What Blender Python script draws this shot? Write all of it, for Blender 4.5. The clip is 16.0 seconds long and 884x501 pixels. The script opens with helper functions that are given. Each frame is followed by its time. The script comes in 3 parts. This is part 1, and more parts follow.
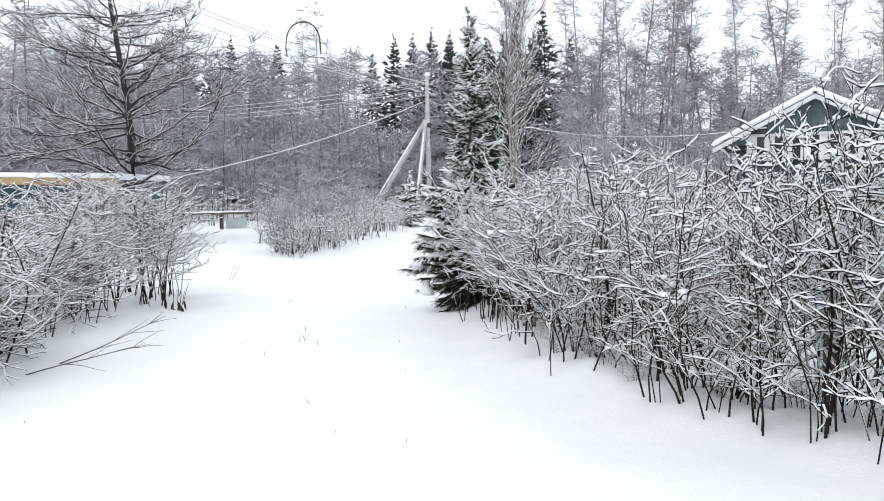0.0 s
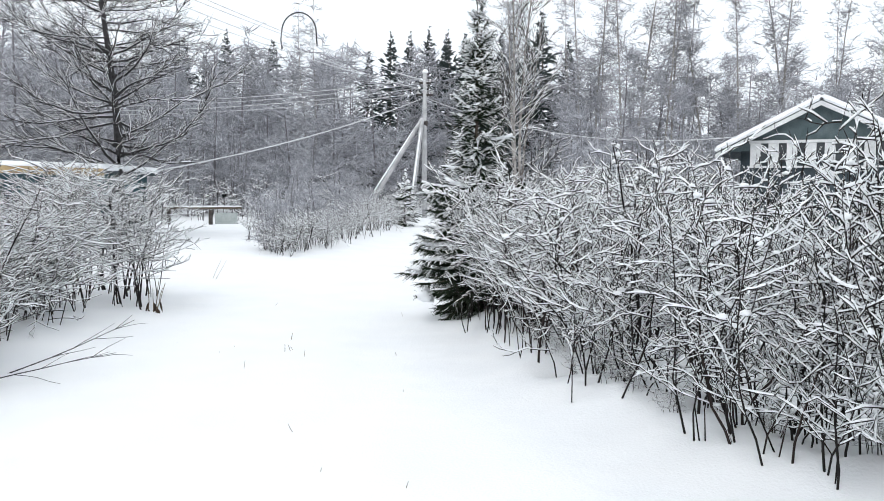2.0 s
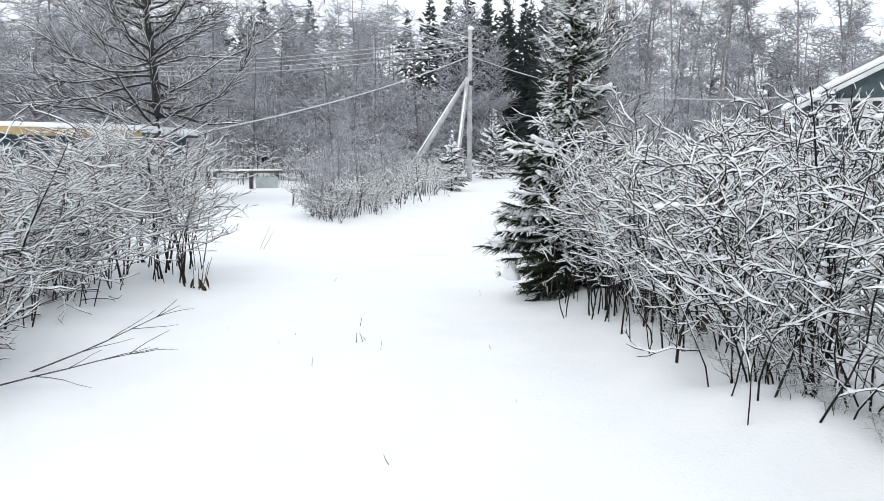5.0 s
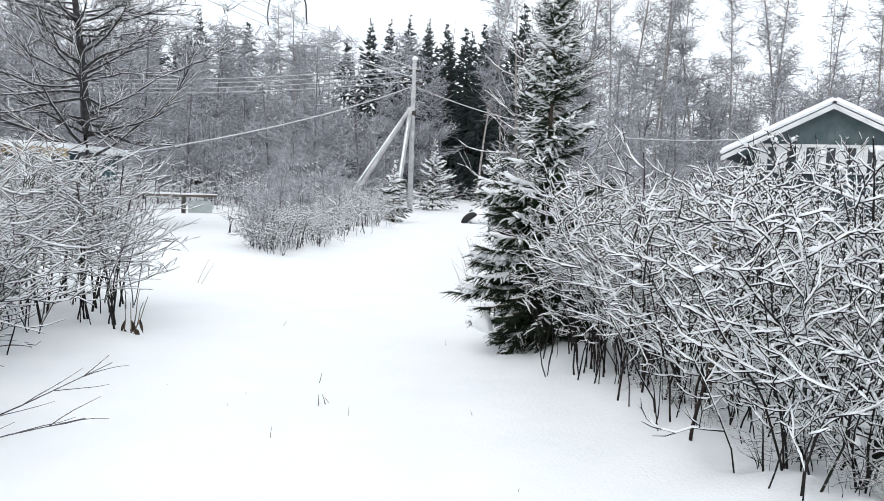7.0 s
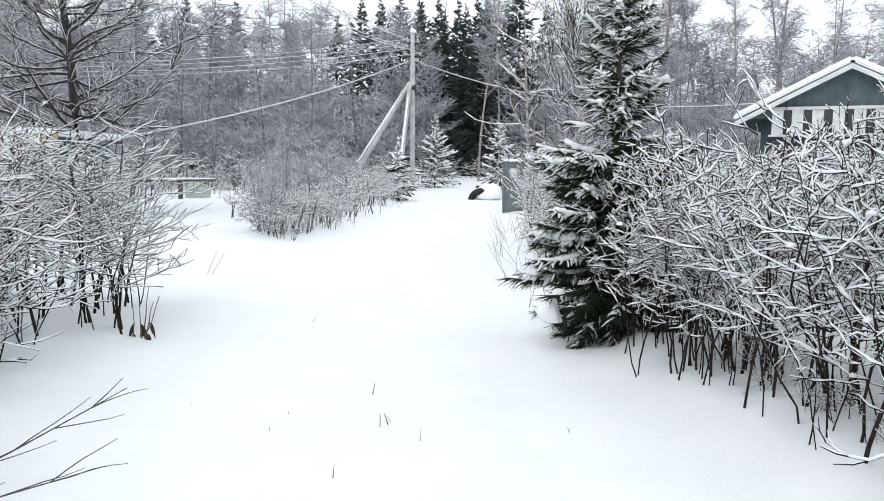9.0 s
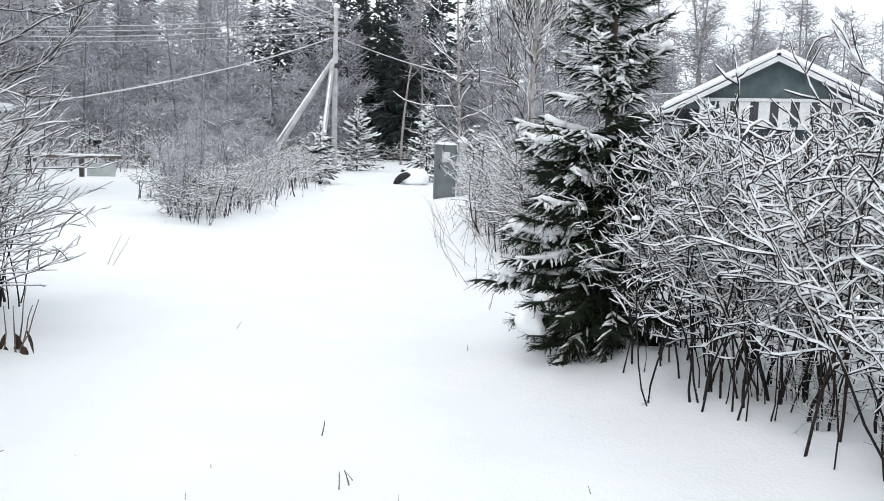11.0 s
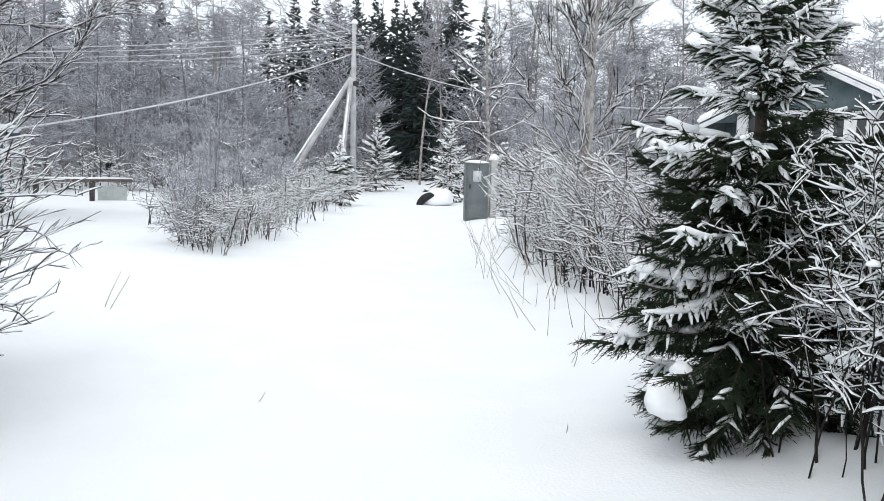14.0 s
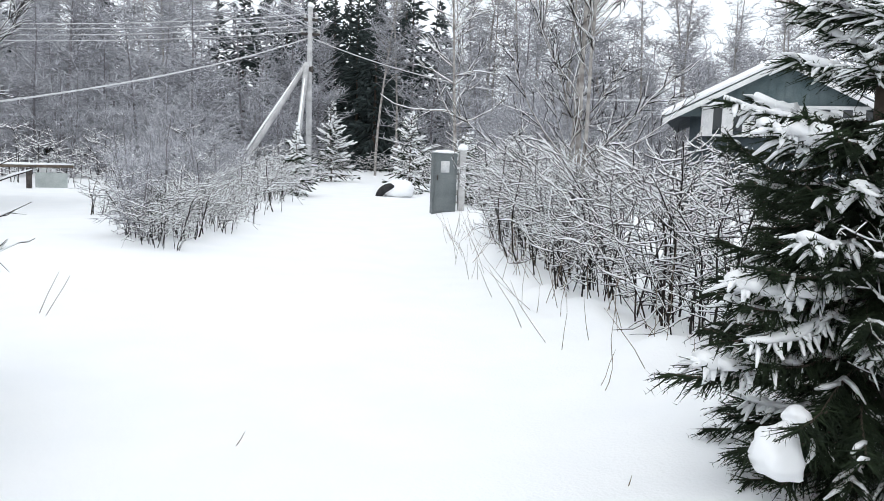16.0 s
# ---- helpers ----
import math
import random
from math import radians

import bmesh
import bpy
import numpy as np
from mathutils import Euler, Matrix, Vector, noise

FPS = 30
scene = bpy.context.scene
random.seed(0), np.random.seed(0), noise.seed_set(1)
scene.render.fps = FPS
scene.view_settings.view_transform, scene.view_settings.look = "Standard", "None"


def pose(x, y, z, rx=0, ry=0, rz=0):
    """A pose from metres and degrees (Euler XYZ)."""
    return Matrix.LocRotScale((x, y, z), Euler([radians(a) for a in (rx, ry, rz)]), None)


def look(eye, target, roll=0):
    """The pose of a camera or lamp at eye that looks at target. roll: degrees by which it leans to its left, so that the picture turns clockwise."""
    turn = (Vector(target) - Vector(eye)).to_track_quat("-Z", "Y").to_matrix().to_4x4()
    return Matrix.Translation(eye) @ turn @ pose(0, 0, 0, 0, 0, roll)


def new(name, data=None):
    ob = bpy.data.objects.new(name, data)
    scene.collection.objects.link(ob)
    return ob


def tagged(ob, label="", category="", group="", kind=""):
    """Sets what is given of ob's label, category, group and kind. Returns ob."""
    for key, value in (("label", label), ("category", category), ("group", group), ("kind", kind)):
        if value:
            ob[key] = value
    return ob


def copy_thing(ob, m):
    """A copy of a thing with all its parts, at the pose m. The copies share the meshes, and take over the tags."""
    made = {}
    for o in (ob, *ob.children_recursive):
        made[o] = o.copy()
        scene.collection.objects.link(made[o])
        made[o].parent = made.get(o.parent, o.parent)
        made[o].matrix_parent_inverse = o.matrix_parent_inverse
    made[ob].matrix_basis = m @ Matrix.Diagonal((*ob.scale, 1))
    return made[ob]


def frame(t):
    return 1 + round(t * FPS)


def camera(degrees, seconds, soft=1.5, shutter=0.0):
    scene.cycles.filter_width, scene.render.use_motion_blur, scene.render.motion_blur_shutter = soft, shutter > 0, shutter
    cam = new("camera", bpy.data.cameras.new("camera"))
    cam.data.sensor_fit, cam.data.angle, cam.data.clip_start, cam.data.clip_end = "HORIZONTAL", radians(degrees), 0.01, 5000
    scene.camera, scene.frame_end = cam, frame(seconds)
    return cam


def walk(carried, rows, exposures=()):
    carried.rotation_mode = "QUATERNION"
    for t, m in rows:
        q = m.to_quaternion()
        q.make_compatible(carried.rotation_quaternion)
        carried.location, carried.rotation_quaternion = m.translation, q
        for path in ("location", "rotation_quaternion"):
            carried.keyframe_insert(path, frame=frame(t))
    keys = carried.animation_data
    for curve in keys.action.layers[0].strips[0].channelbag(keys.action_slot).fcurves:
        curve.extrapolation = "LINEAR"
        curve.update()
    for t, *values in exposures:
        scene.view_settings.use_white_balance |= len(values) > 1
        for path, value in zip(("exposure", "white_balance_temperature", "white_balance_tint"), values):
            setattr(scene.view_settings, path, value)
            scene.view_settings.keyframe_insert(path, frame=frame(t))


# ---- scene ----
cam = camera(57.4, 16.0, soft=0.8)
PATH = [
    (0, (1.723, 0.268, 1.607), (1.629, 2.261, 1.463), -0.7),
    (0.5, (1.763, 0.443, 1.635), (1.563, 2.427, 1.491), 0.6),
    (1, (1.828, 0.599, 1.624), (1.544, 2.574, 1.478), -0.2),
    (1.5, (1.709, 0.958, 1.619), (1.589, 2.954, 1.569), 0.7),
    (2, (1.567, 1.15, 1.574), (1.493, 3.143, 1.431), 0.7),
    (2.5, (1.539, 1.483, 1.532), (1.374, 3.474, 1.429), 1.1),
    (3, (1.444, 1.788, 1.507), (1.3, 3.77, 1.287), 0.6),
    (3.5, (1.279, 2.036, 1.507), (1.204, 4.028, 1.346), -0.5),
    (4, (1.128, 2.241, 1.475), (0.977, 4.227, 1.29), 0.4),
    (6.5, (0.73, 2.934, 1.631), (0.575, 4.912, 1.376), 0.8),
    (7, (0.563, 3.228, 1.599), (0.571, 5.222, 1.442), 2.6),
    (7.5, (0.354, 3.474, 1.595), (0.428, 5.461, 1.379), 0.6),
    (8, (0.164, 3.63, 1.578), (0.091, 5.625, 1.453), 0.5),
    (8.5, (0.11, 3.947, 1.556), (0.069, 5.939, 1.378), 0.5),
    (11, (-0.23, 5.543, 1.466), (-0.001, 7.515, 1.222), 2.2),
    (11.5, (-0.198, 5.769, 1.473), (-0.141, 7.758, 1.278), 2.6),
    (12, (-0.254, 6.047, 1.445), (-0.149, 8.032, 1.226), 1.9),
    (12.5, (-0.344, 6.284, 1.456), (-0.192, 8.262, 1.203), 1.3),
    (13, (-0.335, 6.562, 1.449), (-0.27, 8.548, 1.227), 0.7),
    (13.5, (-0.359, 6.83, 1.442), (-0.341, 8.817, 1.222), 0.3),
    (14, (-0.481, 7.094, 1.437), (-0.289, 9.075, 1.239), 1.5),
    (14.5, (-0.541, 7.324, 1.416), (-0.343, 9.293, 1.126), 1.7),
    (15, (-0.541, 7.608, 1.438), (-0.465, 9.6, 1.273), 1.9),
    (15.5, (-0.594, 7.884, 1.409), (-0.427, 9.865, 1.194), 0.9),
    (16, (-0.761, 8.111, 1.396), (-0.445, 10.074, 1.181), 2.3),
]
walk(cam, [(t, look(eye, target, roll)) for t, eye, target, roll in PATH])

# ---- world and light: overcast winter day ----
world = bpy.data.worlds.new("overcast")
scene.world = world
world.use_nodes = True
wn, wl = world.node_tree.nodes, world.node_tree.links
bg = wn["Background"]
sky = wn.new("ShaderNodeTexSky")
sky.sky_type = "NISHITA"
sky.sun_disc = False
sky.sun_elevation, sky.sun_rotation = radians(38), radians(200)
sky.air_density, sky.dust_density = 1.0, 4.0
pale = wn.new("ShaderNodeHueSaturation")
pale.inputs["Saturation"].default_value = 0.12
wl.new(sky.outputs[0], pale.inputs["Color"])
cloud = wn.new("ShaderNodeMix")
cloud.data_type = "RGBA"
cloud.inputs[0].default_value = 0.8
wl.new(pale.outputs[0], cloud.inputs["A"])
cloud.inputs["B"].default_value = (9.5, 10.1, 10.72, 1)
wl.new(cloud.outputs["Result"], bg.inputs["Color"])
bg.inputs["Strength"].default_value = 0.134

sun_data = bpy.data.lights.new("sun", "SUN")
sun_data.energy, sun_data.angle, sun_data.color = 0.6, radians(25), (1.0, 0.985, 0.96)
sun = new("sun", sun_data)
sun.matrix_basis = look((0, 0, 30), (8, 12, 0))
scene.view_settings.exposure = 0.0


# ---- materials ----
def material(name, rough=0.8):
    m = bpy.data.materials.new(name)
    m.use_nodes = True
    b = m.node_tree.nodes["Principled BSDF"]
    b.inputs["Roughness"].default_value = rough
    b.inputs["Specular IOR Level"].default_value = 0.25
    return m, m.node_tree.nodes, m.node_tree.links, b


def noise_node(n, l, scale, detail=4.0, coords="Object"):
    tc, tx = n.new("ShaderNodeTexCoord"), n.new("ShaderNodeTexNoise")
    tx.inputs["Scale"].default_value, tx.inputs["Detail"].default_value = scale, detail
    l.new(tc.outputs[coords], tx.inputs["Vector"])
    return tx


def ramp(n, l, source, stops):
    r = n.new("ShaderNodeValToRGB")
    while len(r.color_ramp.elements) < len(stops):
        r.color_ramp.elements.new(0.5)
    for e, (p, c) in zip(r.color_ramp.elements, stops):
        e.position, e.color = p, (*c, 1)
    l.new(source, r.inputs[0])
    return r


def bump(n, l, b, source, strength, distance):
    k = n.new("ShaderNodeBump")
    k.inputs["Strength"].default_value, k.inputs["Distance"].default_value = strength, distance
    l.new(source, k.inputs["Height"])
    l.new(k.outputs[0], b.inputs["Normal"])


def mix(n, l, fac, a, c):
    k = n.new("ShaderNodeMix")
    k.data_type = "RGBA"
    l.new(fac, k.inputs[0])
    for key, v in (("A", a), ("B", c)):
        if isinstance(v, tuple):
            k.inputs[key].default_value = (*v, 1)
        else:
            l.new(v, k.inputs[key])
    return k.outputs["Result"]


def plain(name, dark, light, scale=6.0, rough=0.8, relief=0.3, depth=0.01, metal=0.0, fine=None):
    """Two tones in large patches, with fine relief."""
    m, n, l, b = material(name, rough)
    big, small = noise_node(n, l, scale, 6), noise_node(n, l, fine or scale * 14, 5)
    tone = ramp(n, l, big.outputs[0], [(0.3, dark), (0.7, light)])
    grain = ramp(n, l, small.outputs[0], [(0.3, (0.72, 0.72, 0.72)), (0.7, (1.0, 1.0, 1.0))])
    k = n.new("ShaderNodeMix")
    k.data_type, k.blend_type = "RGBA", "MULTIPLY"
    k.inputs[0].default_value = 1.0
    l.new(tone.outputs[0], k.inputs["A"])
    l.new(grain.outputs[0], k.inputs["B"])
    l.new(k.outputs["Result"], b.inputs["Base Color"])
    b.inputs["Metallic"].default_value = metal
    bump(n, l, b, small.outputs[0], relief, depth)
    return m


def dusted(name, dark, light, snow, low, high, vary=0.0):
    """Bark or needles with rime on what faces up."""
    m, n, l, b = material(name, 0.85)
    tx = noise_node(n, l, 9.0, 5)
    tone = ramp(n, l, tx.outputs[0], [(0.3, dark), (0.7, light)]).outputs[0]
    if vary:
        info = n.new("ShaderNodeObjectInfo")
        red = ramp(n, l, info.outputs["Random"], [(0.68, (0, 0, 0)), (0.95, (vary, vary, vary))])
        tone = mix(n, l, red.outputs[0], tone, (0.15, 0.06, 0.042))
    geo, sep = n.new("ShaderNodeNewGeometry"), n.new("ShaderNodeSeparateXYZ")
    l.new(geo.outputs["Normal"], sep.inputs[0])
    patch = n.new("ShaderNodeMath")
    patch.operation = "MULTIPLY_ADD"
    patch.inputs[1].default_value = 0.9
    l.new(tx.outputs[0], patch.inputs[0])
    l.new(sep.outputs[2], patch.inputs[2])
    cover = ramp(n, l, patch.outputs[0], [(low, (0, 0, 0)), (high, (1, 1, 1))])
    l.new(mix(n, l, cover.outputs[0], tone, snow), b.inputs["Base Color"])
    return m


def snow_material(name, scale, relief, low):
    m, n, l, b = material(name, 0.7)
    big, fine = noise_node(n, l, scale, 5), noise_node(n, l, scale * 40, 4)
    tone = ramp(n, l, big.outputs[0], [(0.25, (low, low + 0.02, low + 0.045)), (0.75, (low + 0.05, low + 0.06, low + 0.07))])
    l.new(tone.outputs[0], b.inputs["Base Color"])
    add = n.new("ShaderNodeMath")
    add.operation = "MULTIPLY_ADD"
    add.inputs[1].default_value = 0.15
    l.new(fine.outputs[0], add.inputs[0])
    l.new(big.outputs[0], add.inputs[2])
    bump(n, l, b, add.outputs[0], relief, 0.05)
    return m


SNOW = snow_material("snow_ground", 1.3, 0.55, 0.81)
SNOW_LUMP = snow_material("snow_lump", 9.0, 0.5, 0.885)
BARK = dusted("bush_bark", (0.008, 0.007, 0.007), (0.026, 0.021, 0.019), (0.8, 0.81, 0.84), 1.25, 1.5, vary=0.06)
# light grey-lilac base tones hold the wood's haze as well as its frost
FROST_HAZE = dusted("frosted_hazy_bark", (0.15, 0.144, 0.156), (0.25, 0.24, 0.256), (0.66, 0.68, 0.73), 0.6, 1.3)
FROST_HAZE_TWIG = dusted("frosted_hazy_twig", (0.225, 0.222, 0.243), (0.32, 0.316, 0.342), (0.60, 0.62, 0.67), 0.6, 1.4)
BIRCH = dusted("birch_bark", (0.14, 0.12, 0.11), (0.50, 0.48, 0.46), (0.8, 0.81, 0.84), 1.0, 1.3)
NEEDLE = dusted("spruce_needles", (0.006, 0.011, 0.006), (0.021, 0.035, 0.015), (0.8, 0.81, 0.84), 1.55, 1.75)
# paler and bluer than the near needles: distance haze put into the colour
NEEDLE_FAR_HAZE = dusted("far_hazy_spruce_needles", (0.020, 0.030, 0.031), (0.050, 0.066, 0.064), (0.66, 0.68, 0.73), 1.12, 1.5)
GREY_BARK = plain("grey_bark", (0.06, 0.058, 0.06), (0.15, 0.145, 0.15), 8)
ALDER = plain("alder_bark", (0.03, 0.028, 0.029), (0.085, 0.08, 0.082), 8)
SPRUCE_BARK = plain("spruce_bark", (0.05, 0.038, 0.03), (0.11, 0.085, 0.07), 12)
POLE_WOOD = plain("grey_pole", (0.42, 0.42, 0.43), (0.66, 0.66, 0.67), 3.0, 0.85)
POST_WOOD = plain("old_post", (0.09, 0.07, 0.055), (0.22, 0.18, 0.14), 9.0, 0.85)
WIRE = plain("snowy_wire", (0.66, 0.67, 0.69), (0.84, 0.85, 0.87), 3.0, 0.8)
CABLE = plain("black_cable", (0.05, 0.05, 0.055), (0.11, 0.11, 0.115), 6.0, 0.6)
CERAMIC = plain("insulator_glaze", (0.55, 0.55, 0.55), (0.75, 0.75, 0.74), 8.0, 0.3)
IRON = plain("rusty_iron", (0.06, 0.055, 0.055), (0.14, 0.12, 0.11), 10.0, 0.6, metal=0.5)
STEEL = plain("grey_cabinet_paint", (0.12, 0.14, 0.145), (0.19, 0.21, 0.215), 2.5, 0.55)
PAPER = plain("pale_notice", (0.58, 0.59, 0.6), (0.74, 0.75, 0.76), 3.0, 0.7)
CONCRETE = plain("concrete", (0.42, 0.42, 0.42), (0.62, 0.62, 0.62), 5.0, 0.9)
RUBBER = plain("tyre_rubber", (0.015, 0.015, 0.016), (0.04, 0.04, 0.042), 9.0, 0.7)
GABLE = plain("teal_boards", (0.085, 0.125, 0.135), (0.15, 0.19, 0.2), 2.0, 0.7)
WHITE_PAINT = plain("white_paint", (0.62, 0.63, 0.64), (0.8, 0.8, 0.8), 3.0, 0.6)
DARK_BOARD = plain("dark_boards", (0.035, 0.05, 0.06), (0.085, 0.105, 0.12), 2.0, 0.7)
SHED_WALL = plain("blue_green_boards", (0.03, 0.075, 0.09), (0.07, 0.13, 0.15), 2.0, 0.75)
TAN_BOARD = plain("tan_timber", (0.42, 0.30, 0.15), (0.66, 0.52, 0.31), 1.6, 0.7)
DRY_LEAF = plain("dry_leaf", (0.03, 0.022, 0.018), (0.08, 0.05, 0.034), 20.0, 0.8)
DRY_STALK = plain("dry_stalk", (0.13, 0.10, 0.075), (0.27, 0.22, 0.16), 15.0, 0.8)
PANEL = plain("pale_panel", (0.42, 0.47, 0.46), (0.6, 0.64, 0.63), 3.0, 0.6)
GLASS, gn, gl, gb = material("dark_window_glass", 0.06)
gb.inputs["Base Color"].default_value = (0.02, 0.025, 0.03, 1)
gb.inputs["Specular IOR Level"].default_value = 0.5


# ---- mesh helpers ----
class Shape:
    """Gathers vertices and faces for one mesh."""

    def __init__(self):
        self.v, self.f = [], []

    def tube(self, pts, radii, sides=4, squash=1.0, caps=True):
        start, n = len(self.v), len(pts)
        for i, p in enumerate(pts):
            d = (pts[min(i + 1, n - 1)] - pts[max(i - 1, 0)]).normalized()
            a = d.cross(Vector((0, 0, 1)))
            a = a.normalized() if a.length > 0.05 else Vector((1, 0, 0))
            c = a.cross(d)
            for k in range(sides):
                t = 2 * math.pi * (k + (0.75 if sides == 3 else 0.5)) / sides
                self.v.append(p + a * (math.cos(t) * radii[i]) + c * (math.sin(t) * radii[i] * squash))
        for i in range(n - 1):
            for k in range(sides):
                q = start + i * sides + k
                w = start + i * sides + (k + 1) % sides
                self.f.append((q, w, w + sides, q + sides))
        if caps:
            self.f.append(tuple(start + k for k in reversed(range(sides))))
            self.f.append(tuple(start + (n - 1) * sides + k for k in range(sides)))

    def spike(self, p, q, r):
        """A thin twig that tapers to its tip."""
        d = (q - p).normalized()
        a = d.orthogonal().normalized()
        c = d.cross(a)
        s = len(self.v)
        self.v += [p + a * r, p + (c * 0.87 - a * 0.5) * r, p - (c * 0.87 + a * 0.5) * r, q]
        self.f += [(s, s + 1, s + 3), (s + 1, s + 2, s + 3), (s + 2, s, s + 3)]

    def blade(self, p, q, side):
        s = len(self.v)
        self.v += [p - side, p + side, q]
        self.f.append((s, s + 1, s + 2))

    def box(self, x0, y0, z0, x1, y1, z1):
        s = len(self.v)
        self.v += [Vector(p) for p in ((x0, y0, z0), (x1, y0, z0), (x1, y1, z0), (x0, y1, z0), (x0, y0, z1), (x1, y0, z1), (x1, y1, z1), (x0, y1, z1))]
        self.f += [tuple(s + k for k in q) for q in ((3, 2, 1, 0), (4, 5, 6, 7), (0, 1, 5, 4), (1, 2, 6, 5), (2, 3, 7, 6), (3, 0, 4, 7))]

    def lump(self, c, rx, ry, rz, rng, rings=5, sides=8, rough=0.25, tilt=0.0):
        """A soft snow pillow with a flattened underside."""
        s, seed = len(self.v), Vector((rng.random() * 50, rng.random() * 50, rng.random() * 50))
        for i in range(rings + 1):
            a = math.pi * i / rings - math.pi / 2
            for k in range(sides):
                t = 2 * math.pi * k / sides
                u = Vector((math.cos(a) * math.cos(t), math.cos(a) * math.sin(t), math.sin(a)))
                g = 1 + rough * noise.noise(u * 1.6 + seed)
                z = u.z * rz * (0.45 if u.z < 0 else 1.0)
                self.v.append(Vector(c) + Vector((u.x * rx * g, u.y * ry * g, z * g + u.x * rx * tilt)))
        for i in range(rings):
            for k in range(sides):
                q, w = s + i * sides + k, s + i * sides + (k + 1) % sides
                self.f.append((q, w, w + sides, q + sides))

    def mesh(self, name, smooth=True):
        me = bpy.data.meshes.new(name)
        me.from_pydata([tuple(p) for p in self.v], [], self.f)
        if smooth:
            me.polygons.foreach_set("use_smooth", [True] * len(me.polygons))
        me.update()
        return me


def part(name, shape, mat, parent, label="", smooth=True, bevel=0.0):
    me = shape.mesh(name, smooth and not bevel)
    if bevel:
        bm = bmesh.new()
        bm.from_mesh(me)
        bmesh.ops.bevel(bm, geom=list(bm.edges), offset=bevel, segments=2, affect="EDGES")
        bm.to_mesh(me)
        bm.free()
    me.materials.append(mat)
    ob = new(name, me)
    ob.parent = parent
    return tagged(ob, label) if label else ob


def thing(name, at, label, category, group=""):
    ob = new(name)
    ob.location = at
    ob.empty_display_size = 0.2
    return tagged(ob, label, category, group)


def boxed(*b):
    s = Shape()
    s.box(*b)
    return s


# ---- ground ----
def along(pts, t):
    """The point at the fraction t of a line through pts, and its direction."""
    lens = [(Vector(b) - Vector(a)).length for a, b in zip(pts, pts[1:])]
    d = t * sum(lens)
    for a, b, n in zip(pts, pts[1:], lens):
        if d <= n:
            return Vector(a).lerp(Vector(b), d / n), (Vector(b) - Vector(a)).normalized()
        d -= n
    return Vector(pts[-1]), (Vector(pts[-1]) - Vector(pts[-2])).normalized()


RIGHT = [(9.0, 3.9), (5.3, 4.35), (4.0, 4.9), (3.1, 6.0), (2.28, 7.35), (2.1, 8.6), (1.94, 9.8), (1.6, 11.0), (1.6, 13.0), (1.55, 15.0), (1.65, 18.0), (2.0, 22.0), (3.1, 25.4), (3.3, 34.0), (4.2, 60.0)]
LEFT = [(-4.4, 2.0), (-3.1, 5.0), (-2.4, 6.6), (-2.9, 8.6), (-3.0, 9.9), (-3.05, 11.0), (-3.4, 13.0), (-4.8, 16.0)]
BANK = [(-9.0, 19.5), (-4.2, 18.0), (-2.9, 18.2), (-2.6, 20.2), (-2.1, 23.5), (-1.85, 27.0), (-1.7, 34.0), (-1.6, 42.0), (-1.0, 60.0)]


def span(pts, y):
    ys, xs = [p[1] for p in pts], [p[0] for p in pts]
    return float(np.interp(y, ys, xs))


def rise_at(r):
    return 0.5 + 0.5 * math.tanh(r * 2.5)


def ground_z(x, y):
    z = 0.05 * noise.noise(Vector((x * 0.33, y * 0.33, 0.3))) + 0.018 * noise.noise(Vector((x * 1.3, y * 1.1, 4.0)))
    if 3.0 < y < 70:
        r = x - span(RIGHT, y)
        z += 0.09 * rise_at(r + 0.15) + 0.07 * math.exp(-((r - 0.15) / 0.4) ** 2) * (1 + 2.2 * noise.noise(Vector((x * 2.4, y * 2.4, 1))))
    if 2.0 < y < 17:
        r = span(LEFT, y) - x
        z += (0.12 * rise_at(r + 0.25 + 0.25 * noise.noise(Vector((x, y * 0.7, 7)))) + 0.05 * math.exp(-((r - 0.1) / 0.5) ** 2) * noise.noise(Vector((x * 1.7, y * 1.7, 3)))) * min(1, (17 - y) / 3)
    if y > 18:
        r = span(BANK[2:], y) - x
        z += 0.12 * rise_at(r + 0.2) * min(1, (y - 18) / 2) * max(0.0, min(1.0, (5.5 - r) / 3))
    z += 0.30 * math.exp(-((x - 2.5) / 0.9) ** 2 - ((y - 27.3) / 0.9) ** 2)
    if y > 30:
        z += 0.012 * (min(y, 70) - 30)
    # two faint ruts along the lane
    for rut in (-0.75, 0.65):
        mid = 0.0 if y < 12 else -0.02 * (y - 12)
        z -= 0.02 * math.exp(-((x - rut - mid) / 0.22) ** 2)
    return z


def steps(near, far, n, m, limit):
    a = np.linspace(near, far, n)
    b = far + (limit - far) * (np.linspace(0, 1, m + 1)[1:]) ** 3
    return a, b


xa, xb = steps(-7, 7, 100, 26, 2000)
xs = np.concatenate([-xb[::-1], xa, xb])
ya, yb = steps(1, 34, 190, 40, 2500)
ys = np.concatenate([[-2000, -500, -120, -40, -20, -10, -5, -2, -0.5], ya, yb])
g = Shape()
for yy in ys:
    for xx in xs:
        g.v.append(Vector((xx, yy, ground_z(xx, yy))))
w = len(xs)
g.f = [(j * w + i, j * w + i + 1, (j + 1) * w + i + 1, (j + 1) * w + i) for j in range(len(ys) - 1) for i in range(w - 1)]
ground = new("ground", g.mesh("ground"))
ground.data.materials.append(SNOW)
tagged(ground, "deep untrodden snow over a country lane and verges", "snow", kind="structure")


def on_ground(x, y, drop=0.03):
    return (x, y, ground_z(x, y) - drop)


